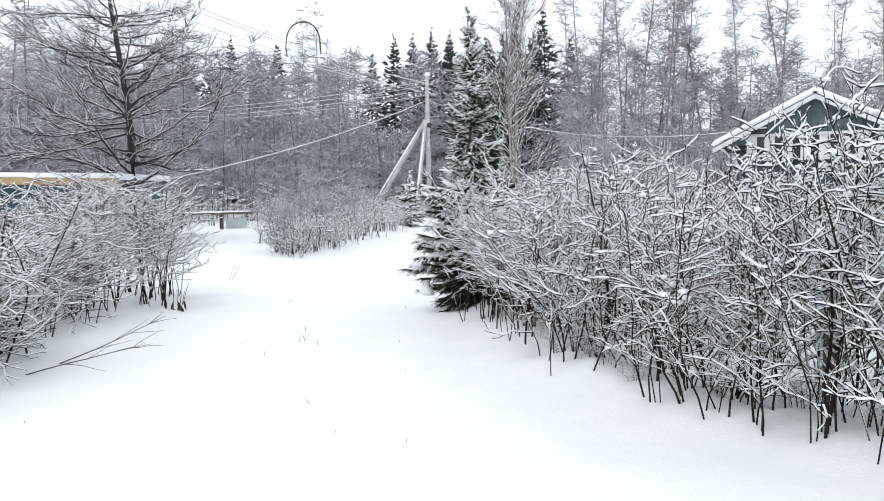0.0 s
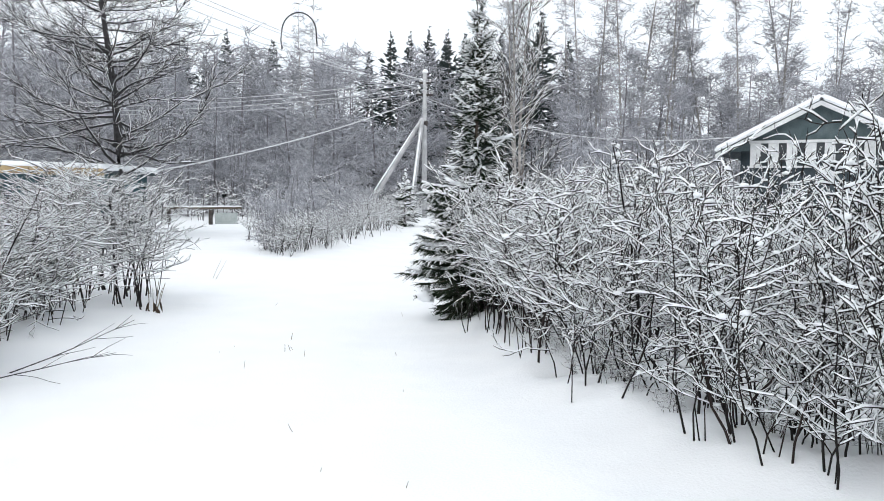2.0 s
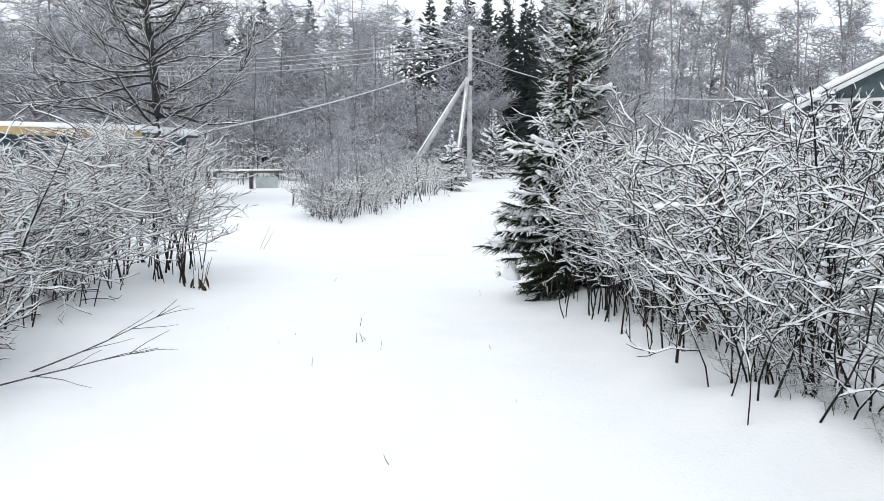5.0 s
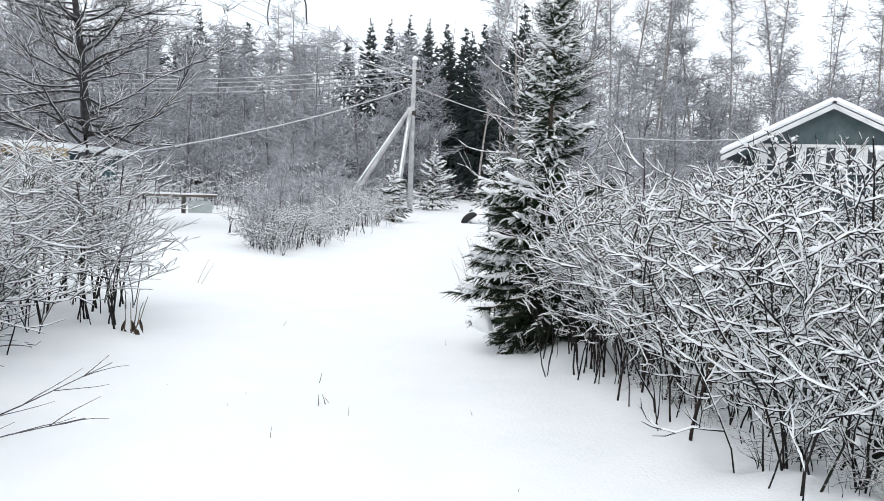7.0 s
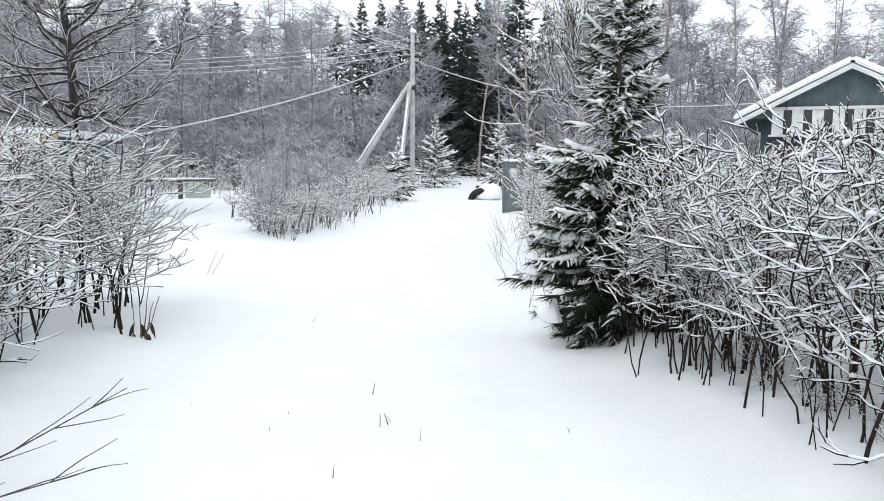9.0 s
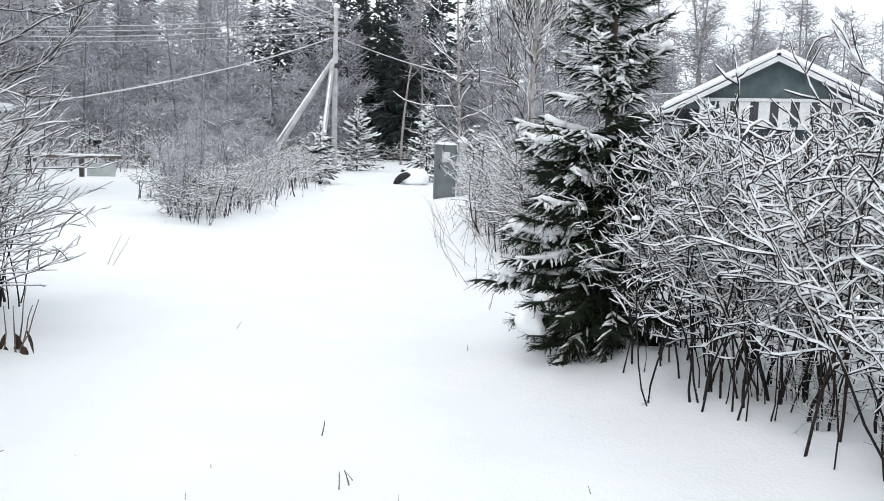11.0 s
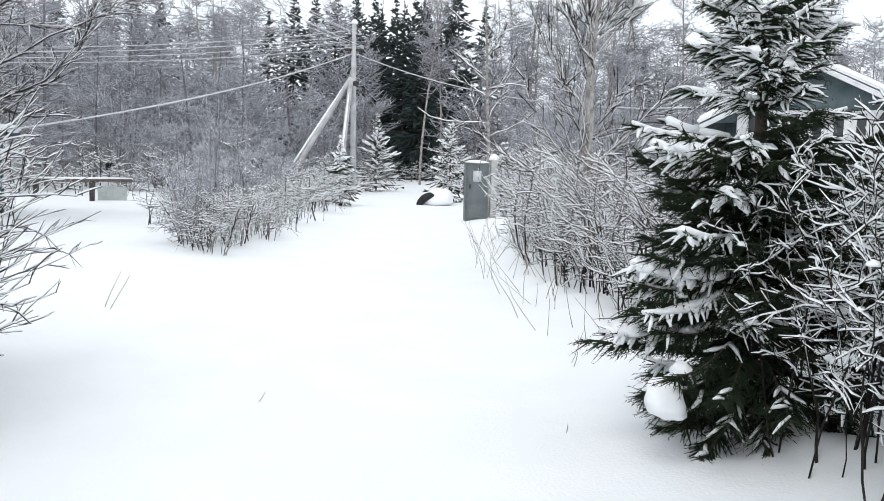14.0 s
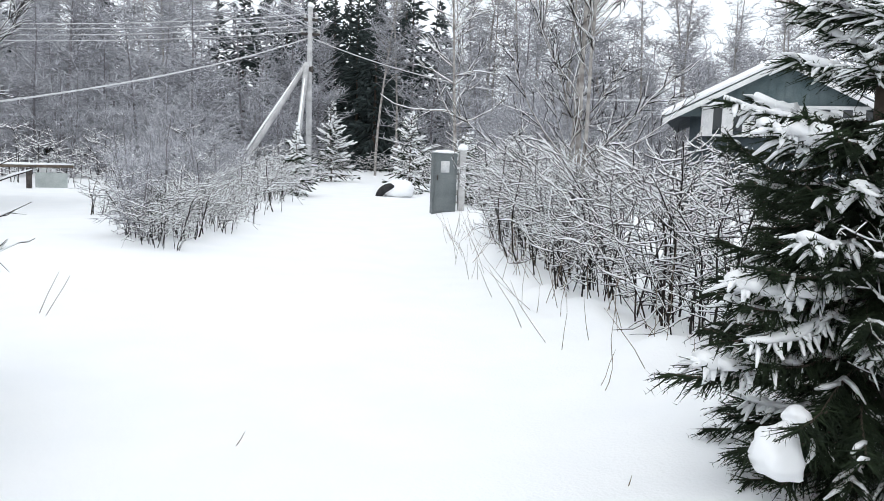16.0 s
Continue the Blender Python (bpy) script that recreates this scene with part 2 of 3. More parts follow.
# ---- branching plants ----
def wander(p, d, length, n, rng, bend, rise):
    """Points of a shoot that starts at p towards d and turns a little on its way."""
    pts, d = [p.copy()], d.normalized()
    for _ in range(n):
        d = (d + Vector((rng.gauss(0, bend), rng.gauss(0, bend), rng.gauss(0, bend) + rise))).normalized()
        p = p + d * (length / n)
        pts.append(p.copy())
    return pts


def snow_on(shape, pts, radii, rng, thick, keep=0.93, level=0.36, sides=3):
    """Rounded, uneven ridges of snow on the stretches that lie flat enough to hold it."""
    run = []
    for i, p in enumerate(pts):
        d = (pts[min(i + 1, len(pts) - 1)] - pts[max(i - 1, 0)])
        flat = math.hypot(d.x, d.y) / max(d.length, 1e-6)
        holds = flat > level and rng.random() < keep
        if holds:
            run.append((p, radii[i], flat ** 0.5))
        if not holds or i == len(pts) - 1:
            if len(run) > 1:
                mid = sum(r for _, r, _ in run) / len(run)
                half = mid * 0.95 + thick * 0.24
                tall = thick * 0.55 + mid * 0.15
                q = [a + Vector((0, 0, r * 0.75 + tall * f * 0.7)) for a, r, f in run]
                t = [half * f * rng.uniform(0.65, 1.35) for a, r, f in run]
                t[0] *= 0.6
                t[-1] *= 0.5
                shape.tube(q, t, sides, tall / half, len(run) > 2)
            run = []


def make_bush(seed, stems, height, spread, boughs=7, twigs=5, radius=0.0095, snow=0.013, lean=0.1, reach=0.55, bare=0.22, rise=0.5, crook=0.13, sag=0.03, tiny=True, sides=4, lumps=0.12, even=0.62, joints=5, name="bush"):
    """Slender stems, crooked boughs that leave them and turn upwards or droop, and short side twigs. rise: how steeply the boughs leave; sag: how they turn on the way."""
    rng = random.Random(seed)
    wood, white = Shape(), Shape()
    for _ in range(stems):
        a, r = rng.uniform(0, 6.283), spread * math.sqrt(rng.random())
        p = Vector((math.cos(a) * r, math.sin(a) * r, -0.08))
        tall = height * rng.uniform(even, 1.06)
        d = Vector((math.cos(a) * lean * rng.uniform(0, 2) + rng.gauss(0, 0.09), math.sin(a) * lean * rng.uniform(0, 2) + rng.gauss(0, 0.09), 1))
        pts = wander(p, d, tall, 9, rng, crook * 0.8, 0.06)
        thick = radius * rng.choice((0.6, 0.75, 0.9, 1.0, 1.25, 1.6))
        rad = [thick * (1 - 0.075 * i) for i in range(10)]
        wood.tube(pts, rad, sides)
        snow_on(white, pts, rad, rng, snow * 0.9, 0.92, 0.17)
        turn = rng.uniform(0, 6.283)
        for j in range(boughs):
            t = bare + (0.97 - bare) * ((j + rng.random()) / boughs) ** 0.75
            i = min(8, int(t * 9))
            q = pts[i].lerp(pts[i + 1], t * 9 - i)
            turn += 2.4 + rng.gauss(0, 0.4)
            up = rise * rng.uniform(0.4, 1.5) * (0.55 + 0.7 * t)
            n = reach * rng.uniform(0.45, 1.15) * (1.25 - 0.55 * t)
            sub = wander(q, Vector((math.cos(turn), math.sin(turn), up)), n, joints, rng, crook * 1.1, sag * 1.2)
            r2 = [max(radius * 0.52, rad[i] * 0.6) * (1 - 0.6 * k / joints) for k in range(joints + 1)]
            wood.tube(sub, r2, 3, caps=False)
            snow_on(white, sub, r2, rng, snow, 0.96, 0.34, 4 if tiny else 3)
            if rng.random() < lumps:
                c = rng.uniform(0.014, 0.03) * snow / 0.013
                white.lump(sub[1] + Vector((0, 0, c * 0.5)), c * 1.3, c, c * 0.8, rng, 3, 6, 0.5)
            hand = rng.choice((-1, 1))
            for m in range(max(2, int(twigs * n / reach + 0.5))):
                k = joints * min(0.98, 0.16 + 0.83 * (m + rng.random()) / max(2, twigs * n / reach))
                e = int(k)
                q2 = sub[e].lerp(sub[e + 1], k - e)
                fwd = (sub[e + 1] - sub[e]).normalized()
                hand = -hand
                sd = fwd.cross(Vector((0, 0, 1))) * hand
                d3 = fwd * rng.uniform(0.5, 1.0) + sd * rng.uniform(0.3, 0.9) + Vector((0, 0, rng.gauss(0.22, 0.35)))
                ln = n * rng.uniform(0.22, 0.52) * (1.2 - 0.54 * k / joints)
                tw = wander(q2, d3, ln, 2, rng, crook * 1.4, sag)
                r3 = [max(radius * 0.42, r2[e] * 0.72), radius * 0.4, radius * 0.22]
                wood.tube(tw, r3, 3, caps=False)
                snow_on(white, tw, r3, rng, snow * 0.85, 0.97, 0.34)
                if tiny and rng.random() < 0.5:
                    d4 = (tw[2] - tw[1]).normalized() + Vector((rng.gauss(0, 0.6), rng.gauss(0, 0.6), rng.gauss(0.15, 0.5)))
                    t4 = [tw[1], tw[1] + d4.normalized() * ln * rng.uniform(0.3, 0.6)]
                    wood.spike(t4[0], t4[1], radius * 0.36)
                    snow_on(white, t4, [radius * 0.35, radius * 0.25], rng, snow * 0.75, 1.0, 0.34)
    ob = thing(name, (0, 0, 0), "", "")
    tagged(part("brushwood", wood, BARK, ob), kind="stuff")
    tagged(part("snow", white, SNOW_LUMP, ob, "soft snow lying along the branches"), kind="stuff")
    return ob


def make_tree(seed, height, limbs, twigs, crown, trunk_r, bark, twig_mat, snow=0.0, start=0.25, rise=0.35, name="tree", twig_r=0.013, twig_len=0.9, fork=0, twin=2):
    """A bare broadleaved tree: trunk, rising limbs, a crown of fine twigs."""
    rng = random.Random(seed)
    wood, fine, white = Shape(), Shape(), Shape()
    bough = Shape() if snow else wood
    trunks = []
    for j in range(1 + fork):
        d = Vector((rng.gauss(0, 0.04), rng.gauss(0, 0.04), 1)) if j == 0 else Vector((rng.gauss(0, 0.22), rng.gauss(0, 0.22), 1))
        h = height * (1 if j == 0 else rng.uniform(0.7, 0.95))
        pts = wander(Vector((rng.gauss(0, 0.1) * j, rng.gauss(0, 0.1) * j, -0.1)), d, h, 12, rng, 0.028, 0.03)
        rad = [trunk_r * (1 - 0.3 * (j > 0)) * (1 - i / 12.6) + 0.008 for i in range(13)]
        wood.tube(pts, rad, 6)
        trunks.append((pts, rad))
    for _ in range(limbs):
        pts, rad = rng.choice(trunks)
        t = rng.uniform(start, 0.98)
        i = min(11, int(t * 12))
        q = pts[i].lerp(pts[i + 1], t * 12 - i)
        a = rng.uniform(0, 6.283)
        n = crown * rng.uniform(0.55, 1.15) * (1.18 - t) ** 0.75
        limb = wander(q, Vector((math.cos(a), math.sin(a), rise + rng.gauss(0, 0.2))), n, 6, rng, 0.13, 0.05)
        r2 = [max(0.006, rad[i] * 0.42 * (1 - k / 6.6)) for k in range(7)]
        if snow or (n > 2.2 and trunk_r > 0.09):
            bough.tube(limb, r2, 3)
        else:
            wood.spike(limb[0], limb[6], r2[0])
        if snow:
            snow_on(white, limb, r2, rng, snow)
        for _ in range(max(1, int(twigs * n / crown))):
            k = rng.uniform(0.6, 6)
            j = min(5, int(k))
            p = limb[j].lerp(limb[j + 1], k - j)
            c = rng.uniform(0, 6.283)
            d3 = Vector((math.cos(c), math.sin(c), rng.uniform(-0.3, 0.9)))
            if snow:
                d3 = (limb[j + 1] - limb[j]).normalized() * 1.3 + d3 * 0.7
            ln = twig_len * rng.uniform(0.4, 1.1)
            tw = wander(p, d3, ln, 2, rng, 0.25, 0.0)
            fine.spike(p, tw[2], twig_r)
            for _ in range(twin):
                e = tw[1] + (Vector((rng.gauss(0, 1), rng.gauss(0, 1), rng.gauss(0.2, 0.8))).normalized() + d3 * (0.8 if snow else 0.0)).normalized() * ln * rng.uniform(0.3, 0.55)
                fine.spike(tw[1], e, twig_r * 0.7)
            if snow:
                snow_on(white, tw, [twig_r, twig_r * 0.8, twig_r * 0.4], rng, snow * 0.8)
    ob = thing(name, (0, 0, 0), "", "")
    part("trunk", wood, bark, ob)
    if snow:
        tagged(part("branchwork", bough, bark, ob), kind="stuff")
    tagged(part("crown", fine, twig_mat, ob, "fine leafless frosted twigs"), kind="stuff")
    if snow:
        tagged(part("snow", white, SNOW_LUMP, ob, "snow lying along the limbs"), kind="stuff")
    return ob


def make_spruce(seed, height, width, gap, boughs, sprays, mat, needles=0, snow=0.0, base=0.12, droop=0.25, name="spruce", spray_len=0.22, spray_r=0.016, load=0.6, pillows=(), sides=4, waist=0.0, far=False, mess=0.0, shelves=()):
    """A spruce: whorls of drooping boughs, each a fan of needled sprays, loaded with snow. waist: height of a gap in the crown. shelves: boughs under a heavy load, as turn, height and length."""
    rng = random.Random(seed)
    wood, green, white = Shape(), Shape(), Shape()
    tp = wander(Vector((0, 0, -0.1)), Vector((0, 0, 1)), height + 0.1, 10, rng, 0.012, 0.05)
    wood.tube(tp, [height * 0.011 * (1 - i / 10.4) + 0.004 for i in range(11)], 6)
    z = base
    while z < height * 0.98:
        t = z / height
        reach = width * (1 - t) ** 0.9 * rng.uniform(0.85, 1.12) + 0.02 * width
        if t < 0.1:
            reach *= 0.85
        if waist:
            reach = width * (1 - 0.34 * z / waist) * rng.uniform(0.8, 1.1) * (0.82 if z < 0.4 else 1.0) if z < waist else 0.54 * width * ((height - z) / (height - waist)) ** 0.9 * rng.uniform(0.85, 1.15) + 0.04
        count = max(4, int(boughs * (1 - 0.35 * t)))
        turn = rng.uniform(0, 6.283)
        heavy = [f for f in shelves if z <= f[1] < z + gap]
        for k in range(count + len(heavy)):
            a = turn + 6.283 * k / count + rng.gauss(0, 0.18)
            ln = reach * rng.uniform(0.62, 1.18)
            shelf = k >= count
            if shelf:
                a, ln = radians(heavy[k - count][0]), heavy[k - count][2]
            loaded = snow > 0 and z > 0.22 and (shelf or rng.random() < (0.7 if waist and z > waist else load))
            up = 0.15 + 0.75 * t ** 1.5 - droop * (1 - t) + rng.gauss(0, mess * 1.6)
            p = Vector((0, 0, max(0.05, z + rng.gauss(0, gap * 0.3 + mess * 0.3))))
            pts, d = [p], Vector((math.cos(a), math.sin(a), up + 0.12))
            for i in range(6):
                d = (d + Vector((rng.gauss(0, 0.06), rng.gauss(0, 0.06), -0.10 * (1 - t) if i < 3 else 0.12))).normalized()
                p = p + d * ln / 6
                pts.append(p)
            if not far:
                wood.tube(pts, [0.004 + 0.008 * ln * (1 - i / 6.5) for i in range(7)], 3)
            for j in range(max(4, int(sprays * ln / width))):
                u = rng.uniform(0.03, 1.0) * 6
                i = min(5, int(u))
                q = pts[i].lerp(pts[i + 1], u - i)
                fwd = (pts[i + 1] - pts[i]).normalized()
                sd = fwd.cross(Vector((0, 0, 1))).normalized() * rng.choice((-1, 1))
                d2 = (fwd * rng.uniform(0.5, 1.1) + sd * rng.uniform(0.3, 1.0) + Vector((0, 0, rng.uniform(-0.8, 0.1)))).normalized()
                sl = min(spray_len, ln * 0.75) * rng.uniform(0.5, 1.25) * (1.15 - 0.3 * u / 6)
                mid = q + d2 * sl * 0.5
                tip = mid + (d2 + Vector((rng.gauss(0, 0.15), rng.gauss(0, 0.15), rng.uniform(-0.35, 0.2)))).normalized() * sl * 0.5
                wide = spray_r * min(1.0, 0.35 + ln / width)
                if needles:
                    green.spike(q, tip, wide * 0.5)
                    for e in range(needles):
                        f = (e + rng.random()) / needles
                        b = q.lerp(mid, f * 2) if f < 0.5 else mid.lerp(tip, f * 2 - 1)
                        o = Vector((rng.gauss(0, 1), rng.gauss(0, 1), rng.gauss(0, 1))).normalized()
                        e2 = (d2 * 0.8 + o).normalized()
                        w2 = e2.cross(o + Vector((0.3, 0.1, 0.2))).normalized() * 0.0028
                        green.blade(b, b + e2 * wide * rng.uniform(1.5, 2.4), w2)
                else:
                    green.tube([q, mid, tip], [wide * 0.6, wide, wide * 0.3], sides, caps=False)
                if snow and rng.random() < ((0.5 if u > 1.8 else 0.15) if loaded else 0.15 if z > waist else 0.03) if needles else snow and rng.random() < load:
                    k1 = wide * rng.uniform(0.7, 1.4) * (1.3 if shelf else 1.0)
                    white.tube([q + Vector((0, 0, wide * 0.8)), mid + Vector((0, 0, wide)), q.lerp(tip, 0.9) + Vector((0, 0, wide * 0.4))], [k1 * 0.8, k1, k1 * 0.4], 4, 0.75)
            if loaded:
                first = 1 if shelf else rng.randint(1, 3)
                run = [v + Vector((0, 0, snow * 0.35)) for v in pts[first:]]
                width_at = [snow * rng.uniform(0.35, 1.0) * (0.5 + 0.6 * ln / width) * (1.35 if shelf else 1.0) for _ in run]
                width_at[0] *= 0.5
                white.tube(run, width_at, 7, 0.6)
                for v, wv in zip(run[1:-1], width_at[1:-1]):
                    for _ in range(rng.randint(1, 3) if shelf else rng.randint(0, 1)):
                        o = Vector((rng.gauss(0, wv), rng.gauss(0, wv), wv * 0.1))
                        white.lump(v + o, wv * rng.uniform(0.8, 1.4), wv * rng.uniform(0.8, 1.4), wv * 0.8, rng, 5, 7, 0.7, rng.gauss(-0.1, 0.2))
        z += gap * rng.uniform(0.8, 1.2) * (1.1 - 0.35 * t) * (2.3 if waist and z > waist else 1.0)
        if waist and z > waist and z - gap * 1.4 <= waist:
            z += 0.2
    ob = thing(name, (0, 0, 0), "", "")
    part("trunk", wood, SPRUCE_BARK, ob)
    for c, rx, rz in pillows:
        white.lump(c, rx, rx * 0.9, rz, rng, 14, 24, 0.3, -0.25)
    tagged(part("crown", green, mat, ob, "dark green needled boughs"), kind="stuff")
    if snow:
        tagged(part("snow", white, SNOW_LUMP, ob, "pillows of snow on the boughs"), kind="stuff")
    return ob


def placed(x, y, scale=1.0, turn=0.0, lean=(0.0, 0.0), drop=0.03, stretch=1.0):
    return pose(*on_ground(x, y, drop), lean[0], lean[1], turn) @ Matrix.Diagonal((scale, scale, scale * stretch, 1))


def scatter(kinds, line, count, back, front, size, label, category, group, seed, side=1, tall=1.0):
    """Plants along a line, from it outwards on one side."""
    rng = random.Random(seed)
    for i in range(count):
        p, d = along(line, (i + rng.random()) / count)
        out = Vector((d.y, -d.x)) * side
        q = p + out * (front + (back - front) * (rng.random() * 0.16 if i % 5 < 2 else rng.random()))
        ob = copy_thing(rng.choice(kinds), placed(q.x, q.y, rng.uniform(*size), rng.uniform(0, 360), (rng.gauss(0, 2.5), rng.gauss(0, 2.5)), stretch=tall * rng.uniform(0.92, 1.1)))
        tagged(ob, label, category, group)


def retire(kinds):
    """Takes away the patterns from which the copies were made."""
    for ob in kinds:
        for o in (*ob.children_recursive, ob):
            bpy.data.objects.remove(o)


# hedge along the lane
hedge = [make_bush(10 + i, 7, 1.8, 0.36, boughs=12, twigs=5, radius=0.0084, snow=0.0126, bare=0.13, rise=0.46, crook=0.23, sag=0.055, reach=0.41, lean=0.12, even=0.78) for i in range(5)]
screen = [make_bush(15 + i, 6, 1.85, 0.34, boughs=10, twigs=5, radius=0.008, snow=0.0128, bare=0.27, rise=0.36, crook=0.2, sag=0.035, reach=0.46, lean=0.05, even=0.82) for i in range(3)]
light = [make_bush(20 + i, 9, 1.7, 0.36, boughs=9, twigs=3, radius=0.0092, snow=0.0115, bare=0.14, rise=0.3, crook=0.18, sag=0.025, reach=0.42, lean=0.1, tiny=False, sides=3, even=0.75) for i in range(3)]
tangle = [make_bush(25 + i, 8, 1.55, 0.4, boughs=8, twigs=5, radius=0.0086, snow=0.014, bare=0.16, rise=0.2, crook=0.19, sag=0.015, reach=0.6, lean=0.07) for i in range(4)]
arching = [make_bush(30 + i, 6, 1.75, 0.22, boughs=9, twigs=5, radius=0.0076, snow=0.0088, bare=0.32, rise=0.42, crook=0.11, sag=-0.012, reach=0.72, lean=0.1, lumps=0.05) for i in range(3)]
HEDGE_LABEL = "leafless dark hedge bush laden with snow along the lane"
scatter(hedge, [(3.3, 6.0), RIGHT[4], (2.16, 8.2)], 10, 0.6, 0.0, (0.92, 1.04), HEDGE_LABEL, "bush", "hedge bushes by the lane", 5)
scatter(screen, [(2.18, 8.0), *RIGHT[5:7], (1.85, 10.3)], 9, 0.6, 0.0, (0.92, 1.04), HEDGE_LABEL, "bush", "hedge bushes by the lane", 27)
scatter(hedge, [(5.6, 4.3), RIGHT[2], (3.65, 5.3)], 13, 0.95, 0.0, (0.92, 1.06), "tall leafless hedge bush laden with snow", "bush", "hedge bushes by the lane", 6, tall=1.2)
scatter(hedge, [(3.7, 5.3), (3.1, 6.0)], 5, 0.8, 0.0, (0.9, 0.98), HEDGE_LABEL, "bush", "hedge bushes by the lane", 26)
scatter(screen, [(2.05, 9.4), (1.95, 10.2), (2.35, 11.0), (2.7, 12.2)], 9, 0.9, 0.05, (0.84, 0.98), HEDGE_LABEL, "bush", "hedge bushes by the lane", 17)
scatter(light, [(2.3, 12.2), *RIGHT[9:13]], 40, 2.0, 0.42, (0.92, 1.14), "leafless snow-covered bush beside the lane", "bush", "hedge bushes by the lane", 7)
scatter(hedge, [(3.1, 8.6), (3.3, 10.0), (3.7, 12.5)], 8, 0.8, 0.0, (0.95, 1.1), HEDGE_LABEL, "bush", "hedge bushes by the lane", 18, tall=1.12)
for x, y, k in ((4.3, 8.6, 1.1), (4.9, 9.6, 1.15), (3.9, 7.6, 1.05), (5.3, 8.3, 1.1), (3.7, 8.9, 1.05), (4.6, 7.4, 1.1)):
    ob = copy_thing(hedge[int(x * 10) % 5], placed(x, y, k, x * 500, stretch=1.03))
    tagged(ob, "tall leafless bush standing behind the hedge", "bush", "hedge bushes by the lane")
for x, y, k in ((1.9, 10.75, 0.95), (1.72, 10.6, 0.8), (2.2, 10.5, 1.0), (1.78, 9.9, 0.85), (1.97, 10.2, 0.95), (2.1, 9.5, 0.9)):
    ob = copy_thing(screen[int(x * 100) % 3], placed(x, y, k, x * 700))
    tagged(ob, "leafless snowy bush growing into the spruce", "bush", "hedge bushes by the lane")
# bushes on the other side
scatter(tangle + tangle + arching[:1], LEFT[1:6], 34, 1.9, 0.1, (0.85, 1.1), "tangled leafless bush covered with snow", "bush", "bushes on the verge", 8, -1)
scatter(tangle + arching, [(-4.6, 5), (-5.4, 11), (-6.6, 16), (-9.5, 21)], 14, 2.5, -0.6, (0.95, 1.25), "tangled leafless bush covered with snow", "bush", "bushes on the verge", 9, -1)
for x, y, k, turn in ((-2.66, 11.3, 0.95, 130), (-3.2, 12.1, 1.2, 80), (-3.7, 12.7, 1.3, 220), (-4.1, 11.8, 1.35, 301), (-5.4, 15.2, 1.35, 130), (-3.0, 11.6, 1.15, 190), (-3.1, 12.6, 1.0, 77), (-3.55, 11.5, 1.3, 33), (-4.6, 13.4, 1.4, 154)):
    ob = copy_thing(arching[int(turn) % 3], placed(x, y, k, turn))
    tagged(ob, "arching leafless bush with snowy drooping branches", "bush", "bushes on the verge")
low = [make_bush(40 + i, 8, 1.4, 0.5, boughs=6, twigs=3, radius=0.011, sides=3, snow=0.015, reach=0.6, bare=0.3, rise=0.26, crook=0.15, sag=0.01, tiny=False) for i in range(3)]
far_brush = [make_bush(45 + i, 6, 1.5, 0.5, boughs=5, twigs=2, radius=0.014, sides=3, snow=0.02, reach=0.7, bare=0.25, rise=0.3, sag=0.0, tiny=False, joints=3, lumps=0.0) for i in range(3)]
scatter(low, [(-2.7, 19.3), *BANK[3:5]], 15, 0.9, 0.05, (0.45, 0.95), "low snowy brush on the bank", "bush", "brush on the bank", 10, -1)
scatter(low, BANK[4:8], 40, 3.2, 0.1, (0.5, 1.2), "low snowy brush on the bank", "bush", "brush on the bank", 11, -1)
scatter(far_brush, [(-2.2, 45), (-6, 42), (-14, 38), (-26, 36)], 26, 8, -1, (1.0, 1.7), "snowy thicket in front of the wood", "bush", "thicket", 12)
scatter(far_brush, [(4.3, 29), (4.4, 36), (4.0, 44), (4.2, 56)], 30, 5, 0.0, (0.8, 1.7), "snowy thicket beside the lane", "bush", "thicket", 13)
scatter(far_brush, [(-1.5, 46), (-1.0, 56), (0.6, 66), (1.8, 72)], 16, 3, 0, (0.7, 1.3), "snowy thicket beside the lane", "bush", "thicket", 15, -1)
scatter(far_brush, [(1.5, 72), (4, 71), (8, 69)], 12, 4, -1, (0.7, 1.3), "snowy thicket closing the lane", "bush", "thicket", 16, -1)
scatter(far_brush, [(5, 14), (6, 24), (9, 31), (24, 31)], 10, 4, -1, (1.0, 1.5), "snowy garden bush behind the hedge", "bush", "garden bushes", 14)
for x, y, k in ((-9.2, 23.6, 1.6), (-10.6, 23.2, 1.7), (-8.5, 24.8, 1.5), (-12.0, 23.4, 1.6), (-7.4, 22.6, 1.2)):
    ob = copy_thing(far_brush[int(y * 10) % 3], placed(x, y, k, x * 90))
    tagged(ob, "tangled leafless bush in front of the shed", "bush", "bushes on the verge")
scatter(low, [(4.2, 5.0), *RIGHT[3:7]], 15, 0.5, 0.15, (0.16, 0.28), "small snowy twigs at the foot of the hedge", "bush", "undergrowth of the hedge", 41)
retire(hedge + screen + light + tangle + arching + low + far_brush)

